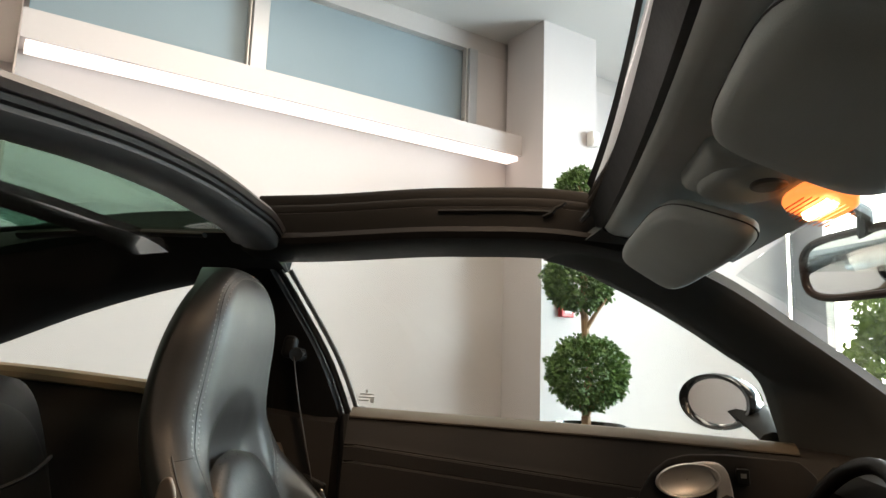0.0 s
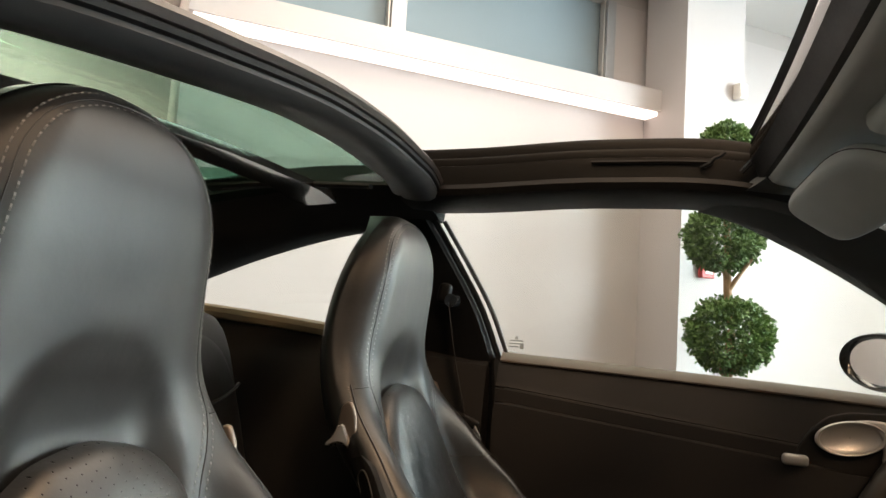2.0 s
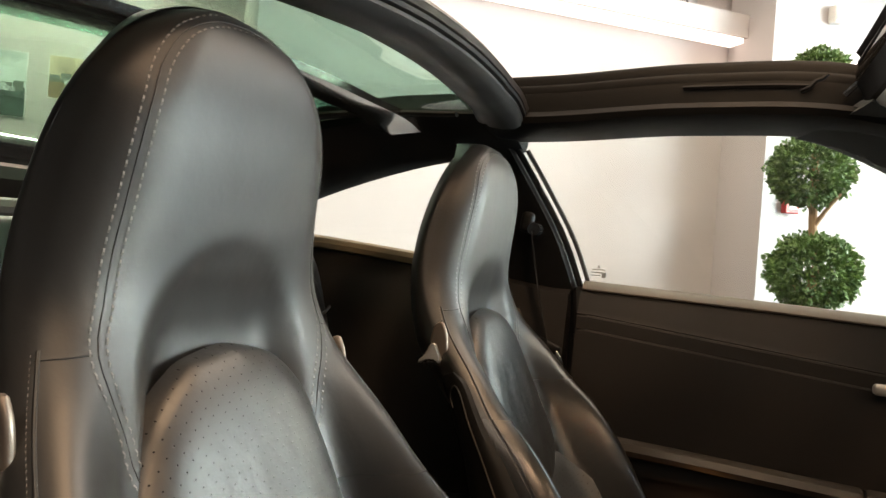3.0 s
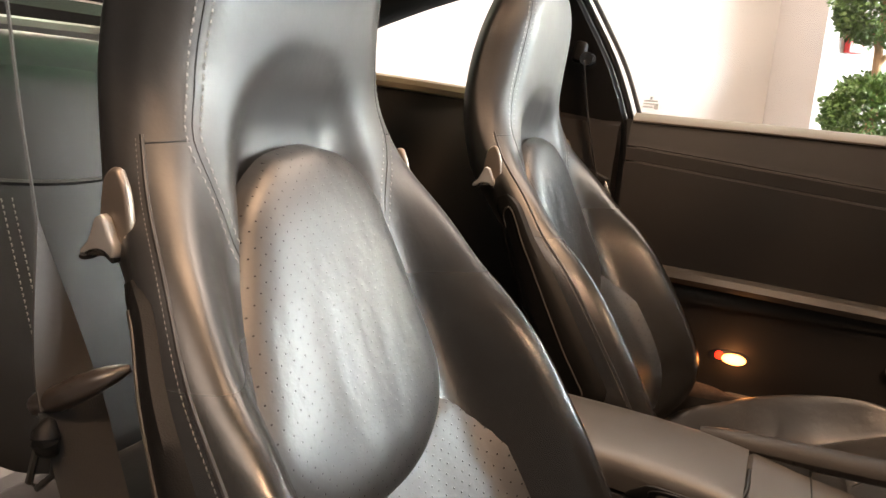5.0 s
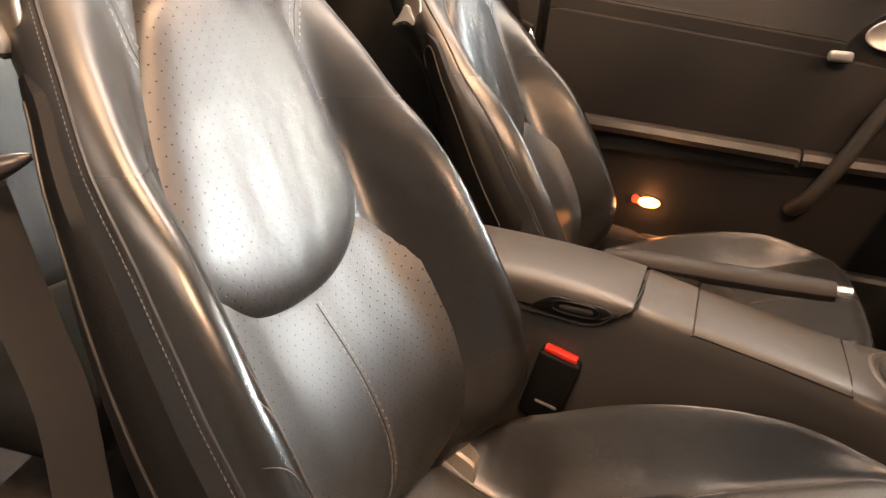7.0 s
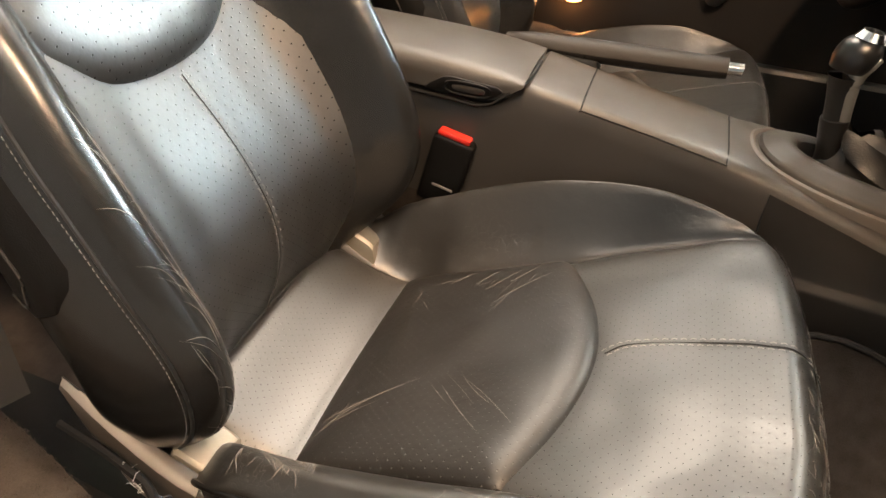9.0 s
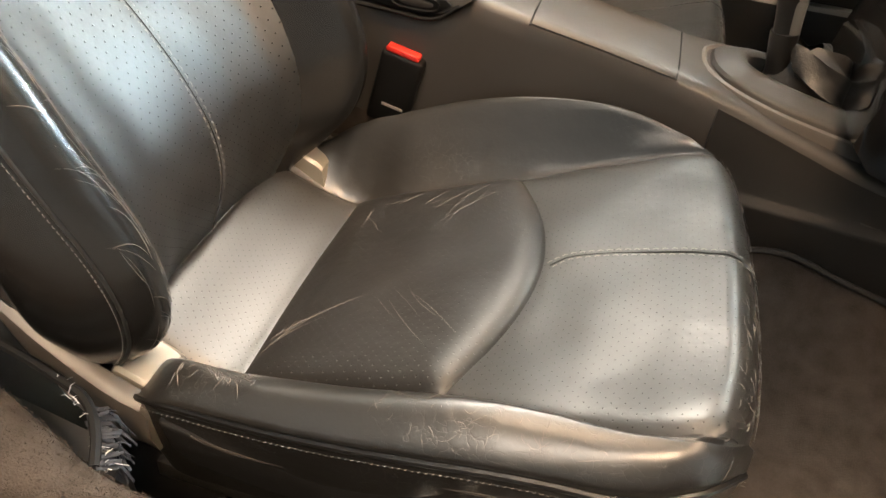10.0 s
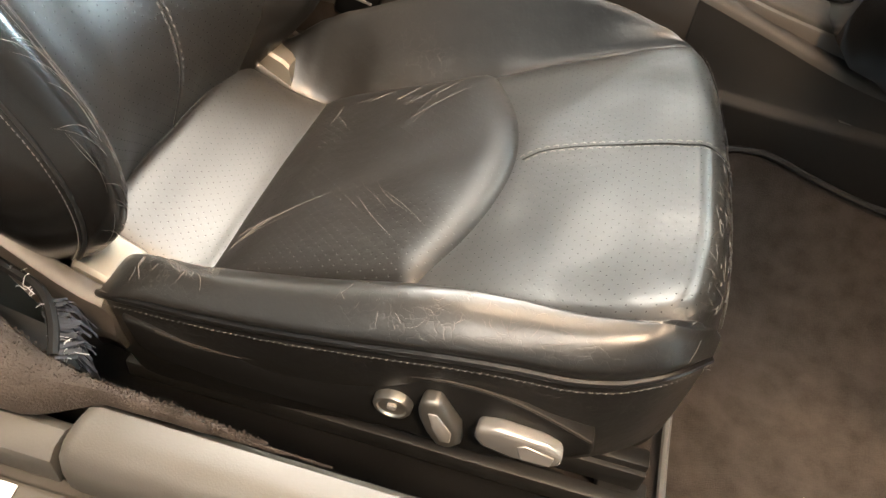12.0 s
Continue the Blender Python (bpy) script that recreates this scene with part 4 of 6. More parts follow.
        # thin black strip painting the shade along the lever's lower edge
        part("lever_shadow_edge", prism(smooth_line([(0.0167, 0.8069), (0.0177, 0.8049), (0.0242, 0.8039), (0.0340, 0.8089), (0.0442, 0.8102), (0.0554, 0.8064), (0.0557, 0.8084), (0.0442, 0.8126), (0.0336, 0.8114), (0.0232, 0.8069)], 36).tolist(), m * .0075, "y", y + m * .002, .001, 2), RUBBER, esc, "black strip for the shade under the lever")
        # hard shell behind the shoulder with a loop groove
        rows, loop = [], []
        for z in np.linspace(.485, .800, 34):
            cap = max(0, (z - .775) / .025) ** 2 + max(0, (.505 - z) / .02) ** 2
            r = back_row(z)
            k = np.linspace(29.6 + 3.0 * min(1, cap), 43 - 3.5 * min(1, cap), 12)
            lift = .0055 * (1 - .7 * min(1, cap))
            up = np.concatenate(([-.002], np.full(10, lift), [-.002]))
            idx = np.arange(len(r[0]))
            rows.append([(np.interp(q, idx, r[0]), SY + float(LEAN_Y(z)) + m * (np.interp(q, idx, r[1]) + u), np.interp(q, idx, r[2])) for q, u in zip(k, up)])
        shell = part("side_shell", fixed(grid(rows)), PLASTIC, seat, "matt black hard shell behind the shoulder")
        mid = [rows[i][3] for i in range(3, 31)]
        top = [rows[31][4], rows[31][6], rows[30][8], rows[28][9]]
        low = [rows[2][4], rows[1][6], rows[2][8]]
        path = [Vector(p) + Vector((0, m * .0005, 0)) for p in list(reversed(low)) + mid + top]
        part("shell_groove", tube(smooth_line(path, 60), .0013, 6), PLASTIC_GREY, shell, "paler raised loop line")
    # controls on the door side
    yk = SY - .2455
    kn = part("adjuster_knob", fixed(grid([[(.612 + r * math.cos(a), yk - d, .286 + r * .92 * math.sin(a)) for a in np.linspace(0, 2 * math.pi, 33)[:-1]] for r, d in ((.0165, -.004), (.0165, .006), (.0150, .0085), (.0125, .009), (.0115, .007), (.006, .006), (.0005, .006))], closed=True)), SATIN, seat, "round satin adjuster knob")
    part("adjuster_mark", box(.612, yk - .0075, .287, .008, .004, .006, .0015, 2), SILVER, kn)
    part("tilt_lever", prism([(.634, .300), (.636, .316), (.650, .319), (.656, .308), (.670, .286), (.673, .268), (.664, .256), (.652, .258), (.643, .272), (.636, .290)], -.016, "y", yk + .002, .005, 3), SATIN, seat, "satin metal tilt lever")
    part("lever_recess", prism([(.643, .304), (.650, .305), (.664, .284), (.664, .270), (.656, .268), (.648, .284)], -.002, "y", yk - .0135, .001, 2), SILVER, seat)
    sw = part("seat_switch", prism(resample([(.682, .300), (.700, .305), (.735, .302), (.752, .294), (.754, .278), (.742, .270), (.712, .270), (.688, .276), (.681, .286)], 28).tolist(), -.016, "y", yk + .002, .005, 3), BRIGHT, seat, "bright silver electric seat switch")
    part("switch_dimple", prism([(.716, .292), (.722, .297), (.746, .291), (.745, .278), (.722, .277)], -.0015, "y", yk - .0138, .0006, 1), SILVER, sw)
    for m in (-1, 1):
        part("rail", box(.585, SY + m * .205, .148, .53, .016, .026, .003), STEEL, seat, "dark steel seat rail")
        part("rail_slider", box(.60, SY + m * .175, .165, .50, .026, .03, .003), STEEL, seat)
        part("rail_end", box(.815, SY + m * .172, .178, .070, .020, .022, .003), STEEL, seat, "bare steel rail end")
        part("rail_foot", box(.835, SY + m * .192, .140, .050, .034, .016, .003), STEEL, seat)
    part("underframe", box(.55, SY, .205, .50, .38, .08, .02), SEAM, seat)
    return seat


seat_near = build_seat()
seat_far = copy_thing(seat_near, pose(-.004, SY + 0.73, -.008))

# ---- car body ----
def mirror_y(p):
    return (p[0], 2 * CY - 0.08 - p[1], p[2])


def loft(stations, closed=True, caps=True):
    """stations: equal-length loops of points, joined in turn."""
    return fixed(grid(stations, closed=closed, caps=caps))


car = thing("car", (0.3, CY, 0.0), "dark sports coupe with glass roof slid open and black cabin", "car")

# roof side rails with the guide channel, far and near
RAILZ = spline([-1.2, -.9, -.55, -.3, 0, .1, .39, .65, .72], [-.20, -.10, -.03, .0, 0, .002, .016, .004, -.012])


def rail_section(x):
    k = float(RAILZ(x))
    pts = [(.430, 1.268), (.424, 1.258), (.428, 1.246), (.445, 1.238), (.50, 1.232), (.548, 1.228), (.575, 1.232), (.60, 1.25), (.605, 1.30), (.575, 1.345),
           (.53, 1.362), (.512, 1.362), (.506, 1.354), (.505, 1.338), (.490, 1.336), (.486, 1.330), (.486, 1.318), (.478, 1.316), (.474, 1.300), (.472, 1.276), (.455, 1.272)]
    return [(x, y, z + k) for y, z in pts]


for m in (1, -1):
    st = [rail_section(x) for x in np.linspace(-.02, .72, 38)]
    if m < 0:
        st = [[mirror_y(p) for p in row] for row in st]
    rail = part("roof_rail", loft(st), PLASTIC, car, "black roof side rail with sliding channel")
    fl = (lambda p: p) if m > 0 else mirror_y
    part("guide_rail", tube([fl((x, .470, 1.306 + float(RAILZ(x)))) for x in np.linspace(.36, .58, 12)], .0035, 6), RUBBER, rail)
    part("guide_hook", tube([fl(p) for p in ((.56, .468, 1.310), (.575, .462, 1.316), (.582, .462, 1.326), (.592, .462, 1.330), (.600, .464, 1.338))], .004, 6), RUBBER, rail)
    part("deflector_arm", tube([fl(p) for p in ((.628, .462, 1.300), (.645, .455, 1.318), (.668, .44, 1.340))], .005, 6), GLOSS_BLACK, rail)

# rear side trim over the quarter window
ZL = spline([-1.25, -.8, -.651, -.45, -.227, .02], [.93, .99, 1.041, 1.115, 1.178, 1.216])
ZU = spline([-1.25, -.9, -.55, -.3, 0, .02], [1.03, 1.14, 1.235, 1.268, 1.27, 1.27])
for m in (1, -1):
    st = []
    for x in np.linspace(-1.25, .02, 40):
        lo, hi = float(ZL(x)), float(ZU(x))
        row = [(x, .600, lo - .002), (x, .575, lo - .002), (x, .55, lo + .008), (x, .50, (lo * .6 + hi * .4)), (x, .455, hi - .012), (x, .430, hi - .002), (x, .44, hi + .012), (x, .50, hi + .055), (x, .57, (lo + hi) / 2 + .06), (x, .612, lo + .02)]
        st.append([p if m > 0 else mirror_y(p) for p in row])
    part("quarter_roof_trim", loft(st), PILLAR_BLACK, car, "black cloth roof side trim")

# windscreen pillars
for m in (1, -1):
    st = []
    up = smooth_line([(.66, .40, 1.275), (.80, .455, 1.225), (.90, .48, 1.178), (.994, .50, 1.118), (1.166, .55, 1.008), (1.32, .60, .90)], 24)
    lo = smooth_line([(.56, .572, 1.243), (.605, .585, 1.233), (.709, .605, 1.188), (.827, .62, 1.124), (.922, .63, 1.063), (.975, .64, 1.027), (1.003, .648, .96), (1.026, .658, .885)], 24)
    for a, b in zip(up, lo):
        a, b = Vector(a), Vector(b)
        d = b - a
        out = Vector((.35, .75, .55)).normalized() * .055
        row = [a, a + d * .08 - out * .18, a + d * .3 - out * .34, a + d * .6 - out * .34, a + d * .9 - out * .16, b, b + out * .5, a + d * .5 + out, a + out * .6]
        st.append([tuple(p) if m > 0 else mirror_y(p) for p in row])
    part("windscreen_pillar", loft(st), PILLAR, car, "dark grey trimmed windscreen pillar")

# header over the windscreen: seal, headliner
ys = np.linspace(-.60, .45, 40)


def crown(y):
    return -.03 * (y - CY) ** 2


def header_rows(pts, bow=0.06):
    return [[(x - bow * (y - .05) ** 2, y, z + crown(y)) for x, z in pts] for y in ys]


part("header_seal", loft(header_rows([(.648, 1.378), (.654, 1.388), (.664, 1.388), (.690, 1.375), (.692, 1.345), (.672, 1.325), (.656, 1.336), (.660, 1.350), (.650, 1.358), (.655, 1.370)])), RUBBER, car, "ribbed black rubber roof seal")
part("header_core", loft(header_rows([(.666, 1.296), (.664, 1.34), (.668, 1.380), (.71, 1.372), (.71, 1.29)])), RUBBER, car, "black roof frame behind the seal")
part("header_rib", loft(header_rows([(.648, 1.346), (.654, 1.349), (.664, 1.332), (.668, 1.322), (.660, 1.318), (.652, 1.330)])), GLOSS_BLACK, car, "glossy black rib")
part("seal_lip", loft(header_rows([(.652, 1.326), (.660, 1.312), (.664, 1.300), (.668, 1.290), (.676, 1.286), (.684, 1.292), (.682, 1.304), (.672, 1.318), (.662, 1.332)])), RUBBER, car, "ribbed black rubber lip")
part("headliner", loft(header_rows([(.672, 1.300), (.674, 1.288), (.680, 1.278), (.692, 1.273), (.72, 1.272), (.78, 1.268), (.84, 1.256), (.90, 1.234), (.91, 1.242), (.84, 1.30), (.75, 1.350), (.69, 1.362), (.678, 1.33)])), HEADLINER, car, "dark grey cloth headliner")
ws = part("windscreen", loft([[(x, y + 0, z - .10 * (y - CY) ** 2) for x, z in ((.90, 1.235), (1.15, 1.09), (1.42, .92), (1.425, .925), (1.155, 1.096), (.905, 1.241))] for y in np.linspace(-.62, .47, 16)]), CLEAR, car)
ws.visible_shadow = False

# quarter panel trims, pillar behind the door
for m in (1,):
    fl = (lambda p: p) if m > 0 else mirror_y
    belt = part("quarter_ledge", tube([fl(p) for p in smooth_line([(-.95, .575, .985), (-.65, .592, .985), (-.40, .602, .968), (-.20, .610, .950), (-.06, .615, .938)], 24)], .017, 8), TAN, car, "tan satin ledge under the quarter window")
    st = []
    for x in np.linspace(-.95, .14, 30):
        zt = float(np.interp(x, [-.95, -.65, -.4, -.15, .14], [.98, .98, .962, .94, .915]))
        bulge = .03 * math.sin(max(0, min(1, (x + .6) / .6)) * math.pi)
        st.append([fl(p) for p in ((x, .618, zt), (x, .600, zt - .012), (x, .585 - bulge, zt - .08), (x, .565 - bulge * 1.6, zt - .20), (x, .560, zt - .40), (x, .560, .25), (x, .66, .25), (x, .68, zt - .2))])
    part("quarter_trim", loft(st), VINYL, car, "dark vinyl trim beside the rear seat")
    # pillar
    a = smooth_line([(.155, .628, .90), (.105, .608, 1.03), (.050, .585, 1.13), (.000, .562, 1.215)], 12)
    st = []
    for p in a:
        x, y, z = p
        st.append([fl(q) for q in ((x, y, z), (x - .006, y - .010, z), (x - .05, y - .016, z), (x - .215 + (z - .9) * .2, y - .004, z), (x - .22 + (z - .9) * .2, y + .02, z), (x, y + .02, z))])
    part("door_pillar", loft(st), PLASTIC, car, "black pillar behind the door")
    part("pillar_seal", tube([fl((x + .010, y + .008, z)) for x, y, z in a], .007, 7), RUBBER, car)
    part("pillar_trim", tube([fl((x + .030, y + .016, z)) for x, y, z in a], .009, 7, .6), PLASTIC_GREY, car, "dark satin window frame edge")
    part("door_shut_panel", box(.165, .646, .62, .11, .03, .60, .006), RUBBER, car)
    part("door_shut_seal", tube([fl(p) for p in smooth_line([(.158, .625, .915), (.168, .60, .86), (.178, .588, .75), (.185, .582, .60), (.20, .58, .42)], 16)], .014, 8), RUBBER, car)
    q = part("quarter_glass", loft([[fl((x, .612, float(np.interp(x, [-.95, -.15, .03], [.985, .94, .93])) - .01)), fl((x, .605, float(ZL(x)) + .01)), fl((x, .609, float(ZL(x)) + .01)), fl((x, .616, float(np.interp(x, [-.95, -.15, .03], [.985, .94, .93])) - .01))] for x in np.linspace(-.80, .0, 10)]), CLEAR, car)
    q.visible_shadow = False

# floor, tunnel carpet, near sill
rows = []
for x in np.linspace(-.35, 1.55, 40):
    rise = max(0, x - 1.15) * .5
    lift = .004 * noise.noise((x * 9, 0, 0))
    hump = float(np.interp(x, [.84, .90, .92, 1.014, 1.104, 1.25], [0, .030, .034, .012, -.006, -.02]))
    rows.append([(x, y, z + rise + lift + .004 * noise.noise((x * 14, y * 14, 3))) for y, z in
                 ((-.640, .112), (-.62, .114), (-.60, .115), (-.55, .112), (-.45, .118), (-.38, .135), (-.33, .165), (-.28, .215 + hump * .5), (-.225, .262 + hump))])
part("floor_carpet", fixed(grid(rows)), CARPET, car, "worn dark grey-brown carpet")
rows = [[mirror_y(p) for p in r] for r in rows]
part("floor_carpet", fixed(grid(rows)), CARPET, car, "worn dark grey-brown carpet")
part("mat_edge", tube(smooth_line([(.82, -.226, .268), (.88, -.227, .290), (.92, -.227, .300), (1.014, -.228, .277), (1.104, -.229, .259), (1.20, -.23, .274)], 14), .0040, 6), WEBBING, car)
part("mat_edge", tube(smooth_line([(.885, -.42, .140), (.884, -.50, .134), (.881, -.56, .131), (.878, -.65, .128)], 16), .0045, 7), mat("grey_mat_piping", (.13, .125, .12), .7), car, "grey piped edge of the floor mat")
part("mat_badge", box(1.055, -.612, .122, .060, .090, .004, .001, 1), mat("dark_badge_leather", (.02, .018, .016), .5), car, "dark badge with tan border on the mat")
for bx, by, sx, sy in ((1.029, -.612, .003, .084), (1.055, -.568, .056, .003), (1.055, -.656, .056, .003)):
    part("badge_border", box(bx, by, .1245, sx, sy, .0016, .0004, 1), mat("tan_border", (.45, .36, .2), .6, bump=0), car)
part("tunnel_core", box(.55, CY, .22, 2.0, .20, .30, .04, 3), CARPET, car)
part("floor_underside", box(.4, CY, .085, 2.6, 1.50, .03, .005), SEAM, car)
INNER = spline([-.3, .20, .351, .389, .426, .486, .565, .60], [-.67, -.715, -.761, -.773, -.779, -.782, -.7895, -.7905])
fur_rng = random.Random(21)
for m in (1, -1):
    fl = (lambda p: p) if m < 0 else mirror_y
    rows = []
    for x, e in [(.427, .016), (.429, .008), (.434, .002)] + [(x, 0) for x in np.linspace(.442, 1.6, 30)]:
        k = e * .6
        rows.append([fl((x, y, z)) for y, z in ((-.786 - k, .335), (-.789 - k, .352 - e), (-.796 - k, .360 - e), (-.810, .3615 - e), (-.825 + k, .360 - e), (-.833 + k, .353 - e), (-.836 + k, .340 - e), (-.836 + k, .318), (-.79 - k, .318))])
    part("sill_plate", loft(rows), SILL, car, "scuffed satin beige-grey door sill plate")
    rows = [[fl((x, y, z)) for y, z in ((-.795, .32), (-.806, .346), (-.814, .352), (-.826, .351), (-.833, .345), (-.834, .318))] for x in np.linspace(-.3, .4262, 12)]
    part("sill_plate_rear", loft(rows), SILL, car)
    rows = [[fl((x, y, z)) for y, z in ((-.830, .312), (-.8405, .3125), (-.843, .322), (-.847, .324), (-.858, .322), (-.866, .316), (-.870, .309), (-.884, .306), (-.905, .300), (-.915, .288), (-.93, .20), (-.89, .10), (-.80, .10))] for x in np.linspace(-.3, 1.6, 20)]
    part("outer_sill", loft(rows), SILL, car, "stepped satin outer sill")
    # black strip put in for the shade between sill and seat
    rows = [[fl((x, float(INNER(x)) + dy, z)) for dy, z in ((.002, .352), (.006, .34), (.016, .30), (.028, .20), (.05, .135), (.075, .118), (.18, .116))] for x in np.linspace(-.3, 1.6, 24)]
    part("sill_gap_shade", fixed(grid(rows)), RUBBER, car, "black strip standing in for shade beside the seat")
    rows = []
    for x in np.linspace(-.3, .60, 70):
        yi = float(INNER(x))
        yo = float(np.interp(x, [.2, .40, .424, .44, .60], [-.825, -.812, -.800, -.7925, -.7915]))
        hi = .362 + .05 * max(0, .43 - x) * (1 if x > .2 else 1)
        w = yi - yo
        row = []
        for q, hz in ((1.0, -.02), (1.03, -.008), (.96, .0), (.80, .006), (.6, .009), (.4, .009), (.2, .005), (.05, -.002), (0, -.012)):
            fuzz = .0022 * noise.noise((x * 60, q * 5, 0)) + .0015 * noise.noise((x * 160, q * 14, 4))
            row.append(fl((x, yo + w * q, hi + (hz + .002) * min(1, w / .03) + fuzz)))
        rows.append(row)
    part("sill_carpet_roll", fixed(grid(rows)), CARPET, car, "soft frayed brown-grey carpet rolled over the sill")
    fur = bmesh.new()
    for _ in range(5000 if m < 0 else 0):
        r = rows[fur_rng.randrange(30, 66)]
        j = fur_rng.randrange(0, 7)
        f = fur_rng.random()
        p = Vector(r[j]) * (1 - f) + Vector(r[j + 1]) * f + Vector((fur_rng.uniform(-.007, .007), 0, 0))
        tip = p + Vector((fur_rng.gauss(0, .0014), fur_rng.gauss(.0004, .0014), fur_rng.uniform(.0006, .0026)))
        w = Vector((.00035, .00025, 0))
        fur.faces.new([fur.verts.new(q) for q in (p - w, p + w, tip)])
    if m < 0:
        tagged(part("carpet_fray", fur, CARPET, car, "short frayed carpet pile", smooth=False), kind="stuff")
# belt reel opening with torn lining beside the near seat
part("reel_opening_rim", tube(smooth_line([(.25, -.705, .372), (.317, -.717, .366), (.352, -.728, .364), (.377, -.752, .362), (.388, -.770, .358)], 24), .004, 7), RUBBER, car, "black rubber rim")
part("reel_opening", loft([[(.20, -.80, .30), (.20, -.70, .30), (.36, -.72, .30), (.385, -.765, .30)], [(.20, -.80, .15), (.20, -.70, .15), (.36, -.72, .15), (.385, -.765, .15)]]), SEAM, car)
torn, strands = bmesh.new(), bmesh.new()
for k in range(46):
    u = fur_rng.random()
    p = Vector((.355, -.732, .362)).lerp(Vector((.392, -.770, .358)), u) + Vector((fur_rng.gauss(0, .002), fur_rng.gauss(0, .002), 0))
    q = p + Vector((fur_rng.uniform(.004, .020), fur_rng.uniform(.004, .018), -fur_rng.uniform(.010, .045)))
    tube([p, p.lerp(q, .5) + Vector((.004, .003, .005)), q], fur_rng.uniform(.0006, .0022), 5, .4, bm=torn)
for k in range(26):
    u = fur_rng.random()
    p = Vector((.320, -.716, .368)).lerp(Vector((.395, -.768, .350)), u)
    q = p + Vector((fur_rng.gauss(.005, .006), fur_rng.gauss(.003, .006), fur_rng.uniform(-.012, .010)))
    tube([p, p.lerp(q, .5) + Vector((0, 0, .003)), q], .0003, 4, bm=strands)
tagged(part("torn_lining", torn, mat("torn_navy_black_cloth", (.012, .014, .02), .8, bump=.3), car, "torn black lining fabric"), kind="stuff")
tagged(part("loose_thread", strands, mat("pale_loose_thread", (.5, .5, .5), .7, bump=0), car, "pale loose threads"), kind="stuff")
part("sill_label", box(.382, -.856, .3245, .050, .020, .0016, .0005, 1, pose(0, 0, 0, 10, 0, 0)), mat("white_label_paper", (.8, .8, .78), .6, bump=0), car, "white sticker with faint print on the sill")

# rear shelf, hatch frame and glass
part("rear_shelf", box(-1.0, CY, .93, .95, 1.12, .05, .02), CARPET, car, "dark carpeted rear shelf")
part("rear_shelf_edge", tube([(-.55, CY - .54, 1.000), (-.545, CY, 1.004), (-.55, CY + .54, 1.000)], .014, 8), PLASTIC_GREY, car)
part("hatch_lower_frame", loft([[(x, y, z) for x, z in ((-.90, 1.095), (-.89, 1.135), (-.92, 1.156), (-.98, 1.16), (-1.0, 1.09))] for y in np.linspace(-.62, .50, 8)]), GLOSS_BLACK, car, "black rear hatch frame")
part("hatch_lower_ledge", loft([[(x, y, z) for x, z in ((-.86, 1.0), (-.84, 1.06), (-.86, 1.085), (-.93, 1.09), (-.95, 1.0))] for y in np.linspace(-.62, .50, 8)]), PLASTIC, car)

# the glass roof panel, slid back
panel = thing("glass_roof_panel", (-.1, CY, 1.33), "tinted sliding glass roof panel with dark frame, slid open", "roof panel")


def pcrown(y):
    return -.10 * (y - CY) ** 2 - 1.0 * max(0, abs(y - CY) - .40) ** 2 + float(np.interp(y, [-.585, -.307, -.121, .064, .25, .435], [-.045, -.034, -.022, -.015, -.010, .003]))


ys2 = np.linspace(-.585, .435, 44)


def panel_rows(pts):
    return [[(x - .16 * (y - CY) ** 2, y, z + pcrown(y)) for x, z in pts] for y in ys2]


part("front_frame", loft(panel_rows([(.098, 1.279), (.103, 1.286), (.101, 1.294), (.090, 1.300), (.050, 1.302), (.010, 1.300), (-.002, 1.296), (.004, 1.288), (.030, 1.277), (.060, 1.271), (.085, 1.272)])), FRAME_GREY, panel, "flat satin dark grey front frame")
part("frame_seal", loft(panel_rows([(.100, 1.291), (.107, 1.294), (.108, 1.300), (.100, 1.304), (.092, 1.300)])), RUBBER, panel, "black rubber bead")
part("outer_lip", loft(panel_rows([(.100, 1.302), (.108, 1.304), (.112, 1.312), (.104, 1.321), (.060, 1.328), (.0, 1.332), (.0, 1.320), (.060, 1.314), (.088, 1.307)])), mat("dark_brown_trim_edge", (.036, .027, .023), .45, bump=.1, spec=.3), panel, "dark brown leading edge")
part("pane", loft(panel_rows([(.06, 1.309), (-.20, 1.316), (-.42, 1.300), (-.42, 1.295), (-.20, 1.311), (.06, 1.304)])), TINT, panel, "green-tinted glass").visible_shadow = False
part("frame_plug", prism(ellipse(.040, -.010, .010, .010, 20), -.006, "z", 1.266, .002, 2), RUBBER, panel)
for y in (-.50, .35):
    part("side_frame", tube([(-.05, y, 1.272 + pcrown(y)), (-.25, y, 1.278 + pcrown(y)), (-.42, y, 1.270 + pcrown(y))], [.010, .016, .018], 8, .5), PILLAR_BLACK, panel)
    part("stop_strip", tube([(-.24, y + .06, 1.275), (-.34, y + .062, 1.282), (-.52, y + .06, 1.268)], [.003, .008, .008], 7, .7), RUBBER, panel)

part("hatch_cross_bar", loft([[(x, y, z + pcrown(y)) for x, z in ((-.17, 1.268), (-.17, 1.282), (-.20, 1.290), (-.26, 1.286), (-.28, 1.272), (-.24, 1.262))] for y in np.linspace(-.52, .44, 24)]), GLOSS_BLACK, car, "gloss black cross bar of the rear hatch")

hg = part("hatch_glass", loft([[(x, y, z + pcrown(y)) for x, z in ((-.27, 1.286), (-.55, 1.245), (-.92, 1.157), (-.922, 1.152), (-.552, 1.240), (-.272, 1.281))] for y in np.linspace(-.56, .41, 16)]), TINT, car, "green-tinted rear hatch glass")
hg.visible_shadow = False

